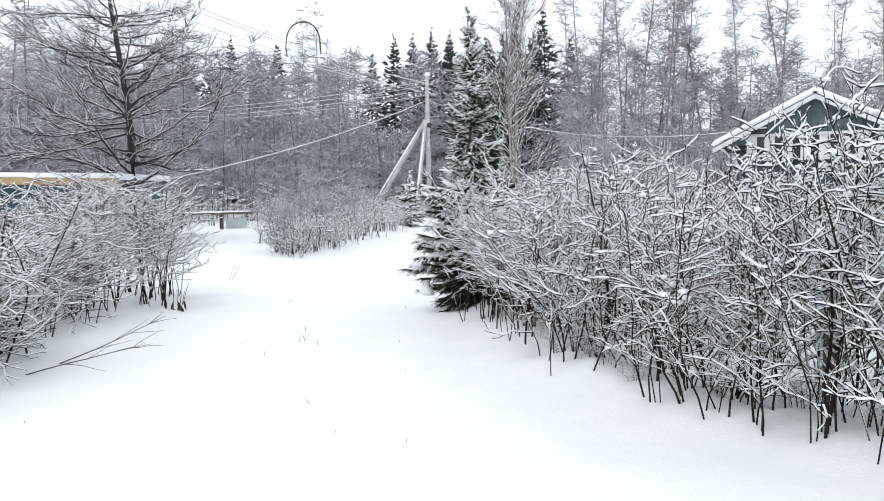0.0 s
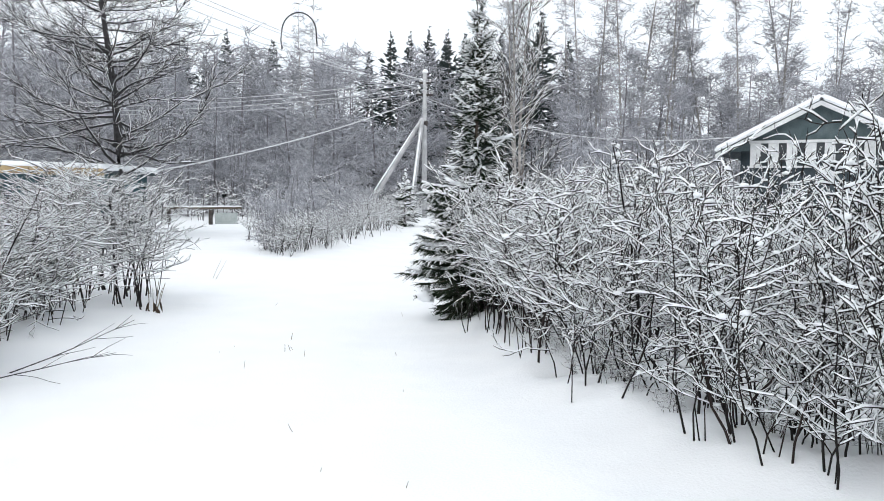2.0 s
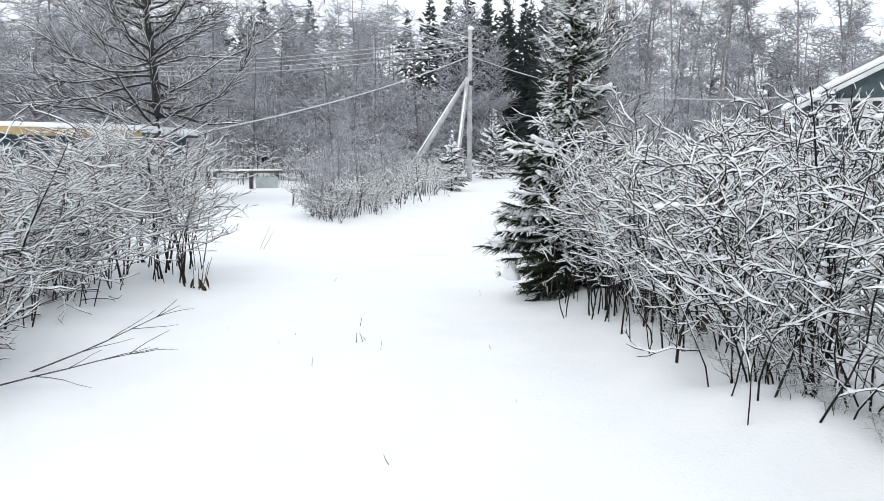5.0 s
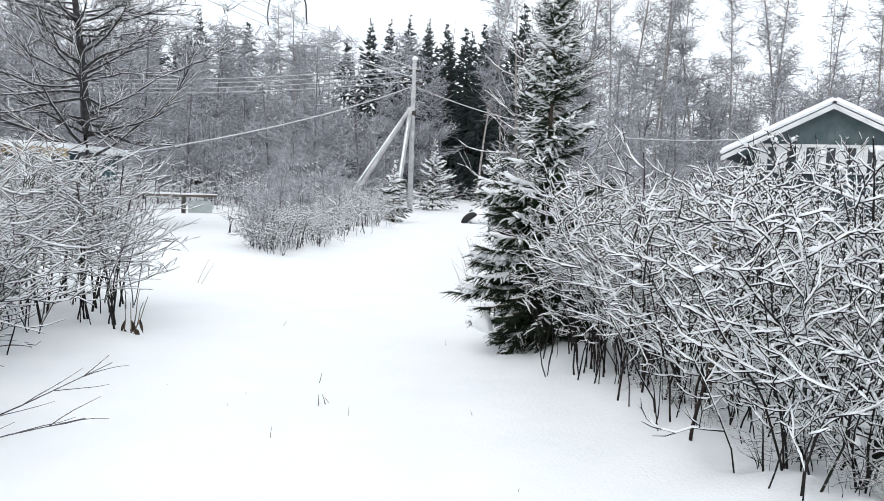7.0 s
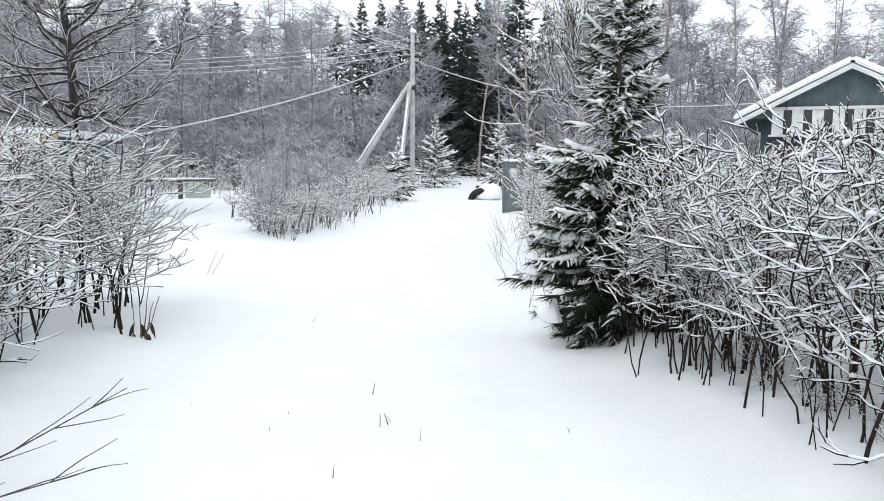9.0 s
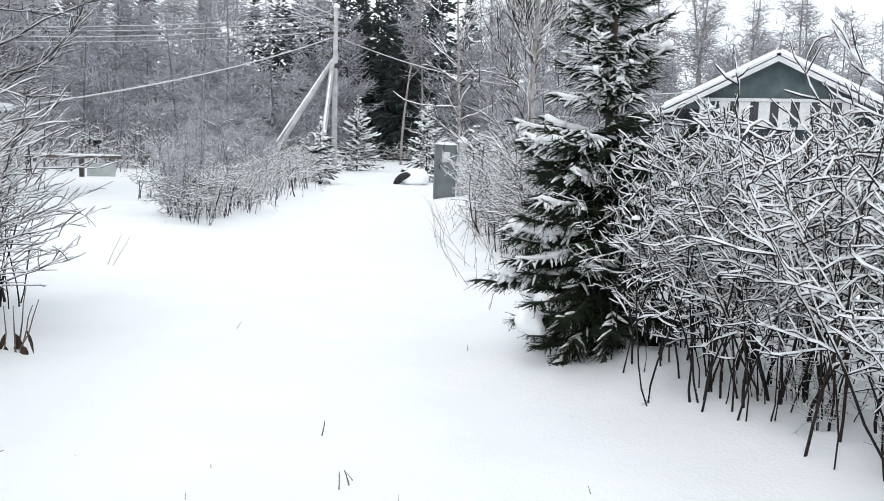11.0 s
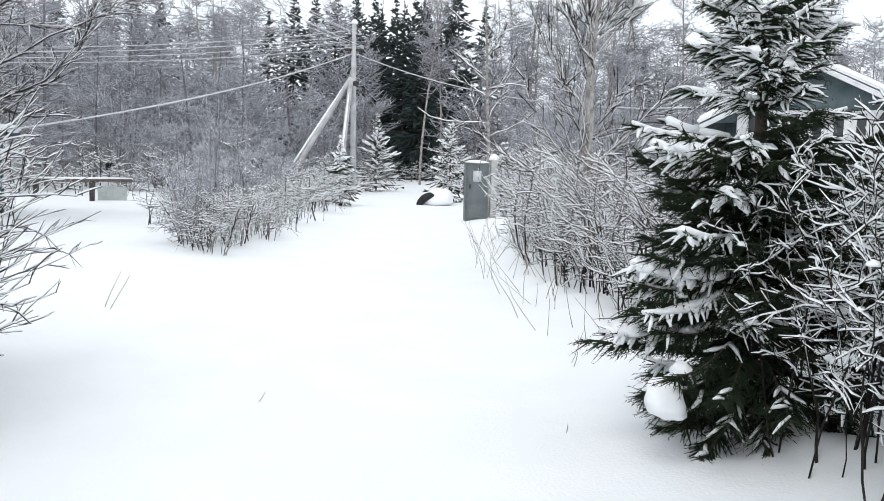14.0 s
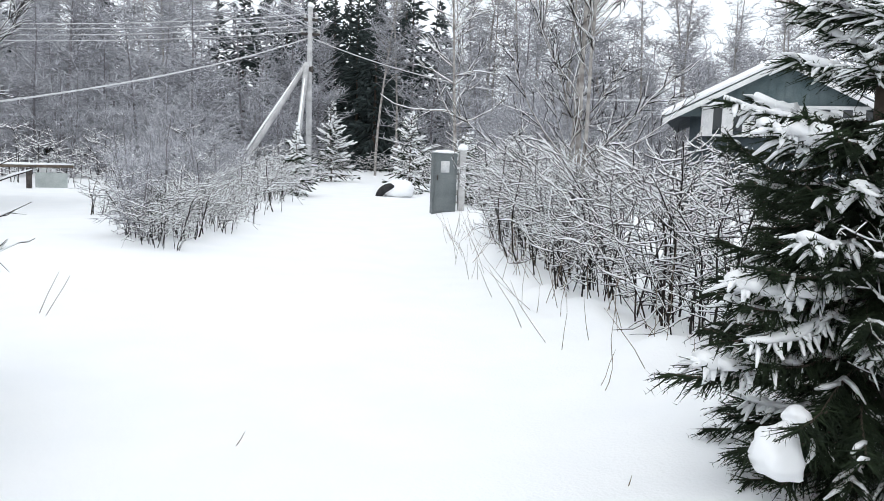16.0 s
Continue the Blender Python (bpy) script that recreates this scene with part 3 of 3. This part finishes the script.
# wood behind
wood_kinds = [make_tree(60 + i, 12, 50, 16, 2.9, 0.10, FROST_HAZE, FROST_HAZE_TWIG, start=0.06, twig_r=0.037, twig_len=1.6, twin=1) for i in range(4)]
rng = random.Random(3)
shrubs = [make_tree(70 + i, 12, 30, 11, 3.2, 0.10, FROST_HAZE, FROST_HAZE_TWIG, start=0.03, rise=0.6, twig_r=0.05, twig_len=2.4, name="shrub", fork=2) for i in range(3)]
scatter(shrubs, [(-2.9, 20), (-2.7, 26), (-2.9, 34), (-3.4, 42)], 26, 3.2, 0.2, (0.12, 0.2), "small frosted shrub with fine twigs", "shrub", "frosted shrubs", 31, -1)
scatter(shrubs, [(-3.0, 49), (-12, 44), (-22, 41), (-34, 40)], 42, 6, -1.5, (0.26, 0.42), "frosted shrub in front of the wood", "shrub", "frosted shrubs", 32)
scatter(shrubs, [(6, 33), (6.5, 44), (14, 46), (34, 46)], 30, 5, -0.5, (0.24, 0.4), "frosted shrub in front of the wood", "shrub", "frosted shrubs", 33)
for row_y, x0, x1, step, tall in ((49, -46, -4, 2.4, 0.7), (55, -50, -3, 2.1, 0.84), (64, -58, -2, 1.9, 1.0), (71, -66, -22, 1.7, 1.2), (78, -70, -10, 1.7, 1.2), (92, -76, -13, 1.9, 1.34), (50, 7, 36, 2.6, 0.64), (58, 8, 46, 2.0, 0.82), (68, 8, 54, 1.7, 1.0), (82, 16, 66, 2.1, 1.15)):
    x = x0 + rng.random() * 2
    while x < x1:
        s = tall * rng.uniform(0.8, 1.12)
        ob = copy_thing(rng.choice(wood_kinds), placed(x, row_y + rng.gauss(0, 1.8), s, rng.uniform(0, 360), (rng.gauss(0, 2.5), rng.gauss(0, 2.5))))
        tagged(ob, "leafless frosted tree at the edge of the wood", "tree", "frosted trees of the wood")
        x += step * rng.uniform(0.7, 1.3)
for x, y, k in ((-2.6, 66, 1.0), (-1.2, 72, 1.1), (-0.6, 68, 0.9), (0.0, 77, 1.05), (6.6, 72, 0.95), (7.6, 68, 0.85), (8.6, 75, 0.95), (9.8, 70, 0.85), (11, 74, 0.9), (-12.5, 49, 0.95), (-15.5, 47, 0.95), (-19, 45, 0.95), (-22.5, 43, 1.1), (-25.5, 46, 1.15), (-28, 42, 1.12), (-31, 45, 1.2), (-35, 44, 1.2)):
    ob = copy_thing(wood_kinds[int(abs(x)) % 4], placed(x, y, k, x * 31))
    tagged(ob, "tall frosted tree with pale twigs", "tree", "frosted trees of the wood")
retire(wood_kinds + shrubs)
birches = [make_tree(80 + i, 19, 60, 18, 2.6, 0.085, BIRCH, FROST_HAZE_TWIG, start=0.3, rise=1.0, twig_r=0.024, twig_len=1.3, name="birch", fork=i % 2) for i in range(3)]
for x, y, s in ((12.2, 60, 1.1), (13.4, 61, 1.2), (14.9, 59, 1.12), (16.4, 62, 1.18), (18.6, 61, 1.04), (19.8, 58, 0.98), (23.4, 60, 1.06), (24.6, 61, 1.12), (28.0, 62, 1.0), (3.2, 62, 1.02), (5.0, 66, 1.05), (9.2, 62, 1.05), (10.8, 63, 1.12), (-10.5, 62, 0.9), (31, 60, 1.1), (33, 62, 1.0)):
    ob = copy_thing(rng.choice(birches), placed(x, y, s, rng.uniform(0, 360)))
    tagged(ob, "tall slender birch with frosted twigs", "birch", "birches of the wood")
retire(birches)
firs = [make_spruce(90 + i, 20.6, 3.9, 0.72, 10, 7, NEEDLE_FAR_HAZE, base=1.0, spray_len=1.2, spray_r=0.2, droop=0.5, sides=3, far=True) for i in range(3)]
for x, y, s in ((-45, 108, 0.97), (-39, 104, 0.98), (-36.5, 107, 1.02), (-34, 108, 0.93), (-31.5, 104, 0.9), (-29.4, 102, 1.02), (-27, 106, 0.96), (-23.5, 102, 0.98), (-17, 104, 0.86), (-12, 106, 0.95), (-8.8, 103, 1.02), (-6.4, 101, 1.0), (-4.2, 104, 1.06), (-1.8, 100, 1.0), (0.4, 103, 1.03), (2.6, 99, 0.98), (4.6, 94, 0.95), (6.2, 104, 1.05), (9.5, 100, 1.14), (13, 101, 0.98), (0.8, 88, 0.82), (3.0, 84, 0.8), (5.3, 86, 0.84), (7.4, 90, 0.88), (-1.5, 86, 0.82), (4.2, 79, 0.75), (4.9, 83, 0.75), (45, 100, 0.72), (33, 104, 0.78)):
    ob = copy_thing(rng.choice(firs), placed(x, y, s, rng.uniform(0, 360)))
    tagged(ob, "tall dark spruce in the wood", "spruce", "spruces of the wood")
retire(firs)

# single trees
ob = make_tree(121, 12.5, 112, 36, 4.8, 0.16, ALDER, ALDER, snow=0.014, start=0.16, rise=0.22, twig_r=0.013, twig_len=1.0)
ob.matrix_basis = placed(-10.0, 27.2, 1.0, 40)
tagged(ob, "bare spreading tree with snow on its limbs", "tree")
ob = make_tree(123, 6.6, 60, 15, 1.9, 0.036, BIRCH, BARK, snow=0.011, start=0.14, rise=1.2, twig_r=0.008, twig_len=0.55, name="young_birch", fork=2)
ob.matrix_basis = placed(2.5, 18.0)
tagged(ob, "young snowy birch rising out of the hedge", "birch")
ob = make_tree(129, 8.5, 36, 9, 2.0, 0.05, BIRCH, BARK, snow=0.03, start=0.15, rise=0.5, twig_r=0.011, twig_len=0.7, name="young_tree")
ob.matrix_basis = placed(3.1, 30.5)
tagged(ob, "thin leafless young tree with snowy limbs", "tree")

# the spruce at the lane and the young ones
ob = make_spruce(131, 3.95, 0.86, 0.085, 14, 120, NEEDLE, needles=9, snow=0.05, base=0.08, droop=0.36, spray_len=0.15, spray_r=0.0125, load=0.1, waist=1.55, mess=0.11, shelves=((196, 1.46, 0.7), (222, 1.40, 0.5), (190, 1.08, 0.74), (184, 0.72, 0.8)), pillows=((Vector((-0.62, -0.40, 0.23)), 0.112, 0.145), (Vector((-0.53, -0.38, 0.38)), 0.06, 0.06)))
ob.matrix_basis = placed(1.62, 11.24)
tagged(ob, "dark green spruce loaded with snow beside the lane", "spruce")
for x, y, h, w_, seed in ((0.1, 50, 4.2, 1.6, 133), (2.95, 40.0, 3.4, 1.5, 134), (-1.38, 36.4, 2.5, 0.75, 135), (3.9, 33.0, 2.3, 0.8, 136)):
    ob = make_spruce(seed, h, w_, 0.26, 8, 14, NEEDLE, snow=0.10, base=0.2, droop=0.25, spray_len=0.3, spray_r=0.03, load=0.75, name="young_spruce")
    ob.matrix_basis = placed(x, y)
    tagged(ob, "small spruce thickly covered with snow", "spruce", "young spruces by the lane")


# ---- power line ----
def wire(name, a, b, sag, r, label, mat=WIRE, group="", category="wire"):
    s, pts = Shape(), []
    a, b = Vector(a), Vector(b)
    for i in range(25):
        t = i / 24
        pts.append(a.lerp(b, t) - Vector((0, 0, 4 * sag * t * (1 - t))))
    s.tube(pts, [r] * 25, 5)
    me = s.mesh(name)
    me.materials.append(mat)
    return tagged(new(name, me), label, category, group)


PX, PY = -1.08, 45.0
pole = thing("utility_pole", (PX, PY, ground_z(PX, PY)), "grey wooden utility pole braced by two leaning struts", "utility pole")
s = Shape()
s.tube([Vector((0.05, 0, -0.4)), Vector((0.0, 0, 4)), Vector((-0.02, 0, 7.8))], [0.145, 0.13, 0.105], 12)
part("shaft", s, POLE_WOOD, pole)
for foot in ((-3.5, -0.5, 0.0), (-0.65, -2.0, 0.0)):
    s = Shape()
    s.tube([Vector(foot) - Vector((0, 0, 0.4)), Vector((-0.12, -0.12, 5.35))], [0.125, 0.105], 10)
    strut = part("strut", s, POLE_WOOD, pole)
    s = Shape()
    s.tube([Vector(foot).lerp(Vector((-0.12, -0.12, 5.35)), t) + Vector((0, -0.02, 0.1)) for t in (0.1, 0.4, 0.7, 0.97)], [0.035, 0.052, 0.048, 0.03], 6)
    part("snow", s, SNOW_LUMP, strut, "snow lying along the strut")
s = Shape()
s.tube([Vector((-0.2, 0, 5.1)), Vector((-0.02, 0, 5.1)), Vector((0.16, 0, 5.1))], [0.16, 0.17, 0.16], 8)
part("clamp", s, IRON, pole)
for z, half in ((7.25, 0.3), (6.62, 0.42)):
    part("crossarm", boxed(-half, -0.06, z - 0.05, half, 0.06, z + 0.05), IRON, pole)
    for x in (-half + 0.05, half - 0.05):
        s = Shape()
        s.tube([Vector((x, 0, z + 0.04)), Vector((x, 0, z + 0.1)), Vector((x, 0, z + 0.16)), Vector((x, 0, z + 0.22))], [0.04, 0.075, 0.055, 0.05], 8)
        part("insulator", s, CERAMIC, pole)
s = Shape()
s.lump((0, 0, 7.83), 0.15, 0.14, 0.18, random.Random(4))
part("snow_cap", s, SNOW_LUMP, pole, "snow on the pole top")
hz = ground_z(PX, PY)
for dx, z in ((-0.25, 7.47), (0.25, 7.30), (-0.37, 6.98), (0.37, 6.80)):
    wire("power_wire", (PX + dx, PY, hz + z), (-13.2 + dx * 2.4, -6, 7.9 + (z - 7.1)), 1.0, 0.015, "thin overhead wire with snow on it", group="line wires")
    wire("power_wire", (PX + dx, PY, hz + z), (-36, 43 + dx, 6.7 + (z - 7.1) * 0.8), 1.2, 0.015, "thin overhead wire with snow on it", group="line wires")
wire("service_cable", (PX - 0.1, PY, hz + 6.45), (-10.3, 26.33, 1.8), 0.4, 0.026, "thick snow-covered service cable running to the shed")
wire("service_cable", (PX + 0.1, PY, hz + 6.45), (12.6, 35.6, 4.05), 0.9, 0.02, "snow-covered service cable running to the house")
s = Shape()
loop = [Vector((-5.1 + 0.66 * math.cos(a), 32.0, 7.55 + 0.75 * math.sin(a))) for a in np.linspace(0, math.pi, 17)]
loop = [Vector((-4.40, 32.0, 7.05)), Vector((-4.43, 32.0, 7.3))] + loop + [Vector((-5.79, 32.0, 7.3)), Vector((-5.74, 32.0, 6.95))]
s.tube(loop, [0.028] * len(loop), 6)
me = s.mesh("cable_loop")
me.materials.append(CABLE)
tagged(new("cable_loop", me), "arched loop of dark cable standing on the wires", "cable")


# ---- cabinet, post, tyre ----
cab = thing("metal_cabinet", (2.0, 27.0, 0.05), "grey sheet-metal cabinet with a pale notice on its door", "cabinet")
cab.scale = (0.86, 1, 0.97)
part("body", boxed(0.0, 0.03, 0.0, 0.66, 0.42, 1.64), STEEL, cab, bevel=0.012)
part("door", boxed(0.05, 0.0, 0.22, 0.60, 0.028, 1.58), STEEL, cab, bevel=0.008)
part("notice", boxed(0.20, -0.012, 1.16, 0.44, -0.002, 1.44), PAPER, cab, "pale square notice")
part("handle", boxed(0.10, -0.04, 0.98, 0.13, -0.001, 1.10), IRON, cab)
s = Shape()
s.lump((0.34, 0.22, 1.645), 0.37, 0.25, 0.07, random.Random(8), 5, 14, 0.15)
part("snow_cap", s, SNOW_LUMP, cab, "snow lying on the cabinet")
post = thing("concrete_post", (2.72, 27.2, 0), "pale concrete post beside the metal cabinet", "post")
part("shaft", boxed(-0.08, -0.08, -0.1, 0.08, 0.08, 1.75), CONCRETE, post, bevel=0.015)
s = Shape()
s.lump((0, 0, 1.75), 0.13, 0.13, 0.12, random.Random(9))
part("snow_cap", s, SNOW_LUMP, post)

tyre = thing("old_tyre", (2.15, 38.0, ground_z(2.15, 38.0)), "black tyre half buried under a mound of snow", "tyre")
s = Shape()
n, m = 28, 10
for i in range(n):
    a = 6.283185 * i / n
    for k in range(m):
        b = 6.283185 * k / m
        rr = 0.33 + 0.13 * math.cos(b) * (0.9 if math.cos(b) < 0.6 else 0.8)
        s.v.append(Vector((math.cos(a) * rr, math.sin(b) * 0.12, math.sin(a) * rr)))
for i in range(n):
    for k in range(m):
        s.f.append((i * m + k, (i + 1) % n * m + k, (i + 1) % n * m + (k + 1) % m, i * m + (k + 1) % m))
tyre.scale = (1.25, 1.25, 1.25)
ring = part("casing", s, RUBBER, tyre)
ring.matrix_basis = pose(-0.14, -0.2, 0.0, 24, 0, 14)
s = Shape()
s.lump((0.12, -0.06, 0.14), 0.5, 0.46, 0.38, random.Random(12), 8, 18, 0.2)
part("snow_mound", s, SNOW_LUMP, tyre, "rounded mound of snow over the tyre")


# ---- house behind the hedge ----
def slab(x0, z0, x1, z1, y0, y1, thick):
    """A sloping slab between two edges, its underside through them."""
    sh = Shape()
    for y in (y0, y1):
        sh.v += [Vector((x0, y, z0)), Vector((x1, y, z1)), Vector((x1, y, z1 + thick)), Vector((x0, y, z0 + thick))]
    sh.f = [(0, 1, 2, 3), (7, 6, 5, 4), (0, 4, 5, 1), (1, 5, 6, 2), (2, 6, 7, 3), (3, 7, 4, 0)]
    return sh


house = thing("house", (16.2, 36, 0.1), "wooden house with a snowy gable roof and dark teal gable", "house")
house.rotation_euler[2] = radians(-28)
part("wall", boxed(-3.2, 0.02, -0.3, 3.5, 9, 3.45), DARK_BOARD, house)
s = Shape()
for y in (0.06, 0.2):
    s.v += [Vector((-3.9, y, 3.45)), Vector((4.2, y, 3.45)), Vector((0.05, y, 5.42))]
s.f = [(0, 1, 2), (5, 4, 3), (0, 3, 4, 1), (1, 4, 5, 2), (2, 5, 3, 0)]
part("gable", s, GABLE, house, "teal boarded gable", smooth=False)
for i in range(24):
    x = -3.35 + i * 0.285
    top = 3.5 + (1.86 * (1 - abs(x) / 3.9))
    part("gable_batten", boxed(x, 0.03, 3.5, x + 0.03, 0.058, max(3.56, top - 0.08)), GABLE, house, smooth=False)
part("roof", slab(-4.15, 3.26, 0, 5.42, -0.55, 9.4, 0.10), DARK_BOARD, house, smooth=False)
part("roof", slab(0.002, 5.42, 4.6, 3.12, -0.55, 9.4, 0.10), DARK_BOARD, house, smooth=False)
part("roof_snow", slab(-4.22, 3.37, 0, 5.53, -0.62, 9.4, 0.26), SNOW_LUMP, house, "thick snow on the roof", bevel=0.08)
part("roof_snow", slab(0.002, 5.53, 4.68, 3.23, -0.62, 9.4, 0.26), SNOW_LUMP, house, "thick snow on the roof", bevel=0.08)
part("bargeboard", slab(-4.16, 3.12, 0, 5.28, -0.60, -0.555, 0.2), WHITE_PAINT, house, smooth=False)
part("bargeboard", slab(0.002, 5.28, 4.61, 2.98, -0.60, -0.555, 0.2), WHITE_PAINT, house, smooth=False)
part("beam", boxed(-2.85, -0.12, 3.78, 3.15, 0.02, 3.9), WHITE_PAINT, house, "white beam under the gable", smooth=False)
for i in range(8):
    x = -2.8 + i * 0.74
    win = part("window", boxed(x + 0.42, -0.02, 2.95, x + 0.74, 0.015, 3.77), GLASS, house, "dark window pane", smooth=False)
    part("frame", boxed(x, -0.06, 2.8, x + 0.42, 0.014, 3.775), WHITE_PAINT, win, smooth=False)
part("sill", boxed(-2.9, -0.18, 2.72, 3.2, 0.014, 2.795), WHITE_PAINT, house, smooth=False)

# ---- shed and rail on the other side ----
shed = thing("shed", (-9.95, 26.0, 0.05), "blue-green wooden shed with a tan eaves board under snow", "shed")
part("wall", boxed(-7.0, 0.35, -0.3, -0.25, 4.0, 2.0), SHED_WALL, shed, smooth=False)
part("roof", slab(-7.4, 2.16, 0.0, 2.0, 0.0, 4.5, 0.09), DARK_BOARD, shed, smooth=False)
part("eaves_board", slab(-7.42, 2.06, 0.02, 1.90, -0.04, -0.002, 0.24), TAN_BOARD, shed, "tan timber eaves board", smooth=False)
part("roof_snow", slab(-7.45, 2.255, 0.06, 2.095, -0.10, 4.5, 0.20), SNOW_LUMP, shed, "thick snow on the shed roof", bevel=0.07)
rail = thing("rail_fence", (-10.2, 36.0, ground_z(-10.2, 36)), "low snowy wooden rail with dark posts", "fence")
for x in (-1.5, 0.35):
    part("post", boxed(x - 0.07, -0.07, -0.3, x + 0.07, 0.07, 0.66), IRON, rail, smooth=False)
s = Shape()
s.tube([Vector((-1.8, 0, 0.70)), Vector((0, 0, 0.72)), Vector((1.7, 0, 0.76))], [0.06, 0.055, 0.05], 8)
part("rail", s, POST_WOOD, rail)
s = Shape()
s.tube([Vector((-1.8, 0, 0.77)), Vector((0, 0, 0.79)), Vector((1.7, 0, 0.82))], [0.06, 0.075, 0.05], 6, 0.6)
part("snow", s, SNOW_LUMP, rail)
panel = thing("garden_panel", (-9.35, 36.6, ground_z(-9.35, 36.6)), "pale grey-green panel leaning by the rail", "panel")
part("board", boxed(-0.5, -0.02, -0.1, 0.5, 0.02, 0.5), PANEL, panel, bevel=0.01)

# ---- fence stakes in the hedge ----
for x, y, h, r in ((2.56, 9.0, 1.42, 0.026), (4.0, 5.6, 1.15, 0.048)):
    st = thing("fence_stake", on_ground(x, y), "weathered wooden stake with a cap of snow in the hedge", "stake", "stakes in the hedge")
    s = Shape()
    s.tube([Vector((0, 0, -0.2)), Vector((0.01, 0, h * 0.5)), Vector((-0.02, 0.01, h))], [r, r * 0.95, r * 0.85], 9)
    part("pole", s, POST_WOOD, st)
    s = Shape()
    s.lump((-0.02, 0.01, h), r * 1.3, r * 1.3, r * 1.1, random.Random(int(x * 10)), 5, 9)
    part("snow_cap", s, SNOW_LUMP, st)

# ---- low sprawling branches at the verge ----
rng = random.Random(52)
for x, y, ax, ay in ((-2.3, 7.6, 0.85, 0.72), (-2.35, 7.1, 0.9, 0.5), (-3.4, 8.9, 1.0, 0.1)):
    ob = thing("drooping_branch", on_ground(x, y, 0.0), "thin bare branch sprawling over the snow", "branch", "sprawling branches")
    s = Shape()
    main = wander(Vector((0, 0, -0.02)), Vector((ax, ay, 0.34)), 1.15, 6, rng, 0.05, 0.0)
    s.tube(main, [0.0065 - 0.0007 * k for k in range(7)], 5)
    part("stem", s, GREY_BARK, ob)
    for k in (2, 3, 4, 5, 5):
        d = Vector((ax + rng.gauss(0, 0.35), ay + rng.gauss(0, 0.35), rng.gauss(0.25, 0.3)))
        s = Shape()
        s.tube(wander(main[k], d, rng.uniform(0.2, 0.45), 4, rng, 0.07, 0.0), [0.0034, 0.003, 0.0026, 0.002, 0.0014], 4)
        part("twig", s, GREY_BARK, ob)

# ---- withered plant at the verge ----
rng = random.Random(77)
plant = thing("withered_plant", on_ground(-2.43, 11.1), "withered plant with hanging brown leaves in the snow", "plant")
for i in range(5):
    s = Shape()
    st = wander(Vector((rng.gauss(0, 0.06), rng.gauss(0, 0.06), -0.03)), Vector((rng.gauss(0, 0.2), rng.gauss(0, 0.2), 1)), rng.uniform(0.35, 0.6), 4, rng, 0.1, 0)
    s.tube(st, [0.006, 0.0055, 0.005, 0.004, 0.003], 5)
    stem = part("stem", s, DRY_STALK, plant)
    for k in (1, 2):
        s = Shape()
        a = rng.uniform(0, 6.283)
        d = Vector((math.cos(a) * 0.5, math.sin(a) * 0.5, -1)).normalized()
        sd = d.cross(Vector((math.sin(a), -math.cos(a), 0.3))).normalized()
        ln, wd = rng.uniform(0.07, 0.12), rng.uniform(0.014, 0.024)
        rows = [(0.0, 0.15), (0.3, 0.9), (0.6, 1.0), (0.85, 0.5), (1.0, 0.05)]
        for u, q in rows:
            c = st[k] + d * ln * u + Vector((0, 0, -0.04 * u * u))
            s.v += [c - sd * wd * q, c + Vector((0, 0, 0.008)), c + sd * wd * q]
        s.f = [(3 * i2 + j2, 3 * i2 + j2 + 1, 3 * i2 + j2 + 4, 3 * i2 + j2 + 3) for i2 in range(4) for j2 in range(2)]
        part("leaf", s, DRY_LEAF, stem)

# ---- dry stalks in the snow ----
rng = random.Random(21)
for i in range(104):
    y = rng.uniform(5.0, 13) if i < 14 else rng.uniform(12.2, 24)
    x = rng.uniform(-1.6, 1.3) if i < 14 else span(RIGHT, y) + rng.uniform(-0.55, 0.3)
    s = Shape()
    d = Vector((rng.gauss(-0.1, 0.4), rng.gauss(0, 0.4), 1))
    s.tube(wander(Vector((rng.gauss(0, 0.03), rng.gauss(0, 0.03), -0.03)), d, rng.uniform(0.05, 0.12) if i < 14 else rng.uniform(0.25, 0.8), 3, rng, 0.1, 0), [0.0032, 0.0028, 0.0022, 0.0012], 4)
    me = s.mesh("dry_stalk")
    me.materials.append(DRY_STALK)
    ob = new("dry_stalk", me)
    ob.location = on_ground(x, y, 0.0)
    tagged(ob, "dry weed stalk poking out of the snow", "stalk", "stalks in the snow")
for x, y, tilt in ((-2.97, 15.2, 0.55), (-3.05, 15.3, 0.35), (-0.25, 8.9, 0.1), (-0.2, 8.95, -0.15), (-0.35, 9.6, 0.1)):
    tall = 0.42 if x < -2 else 0.11
    s = Shape()
    s.tube(wander(Vector((0, 0, -0.03)), Vector((tilt, 0.1, 1)), tall, 4, rng, 0.06, 0), [0.0045, 0.004, 0.0035, 0.003, 0.002], 4)
    me = s.mesh("dry_stalk")
    me.materials.append(DRY_STALK)
    ob = new("dry_stalk", me)
    ob.location = on_ground(x, y, 0.0)
    tagged(ob, "dry leaning stalk poking out of the snow", "stalk", "stalks in the snow")
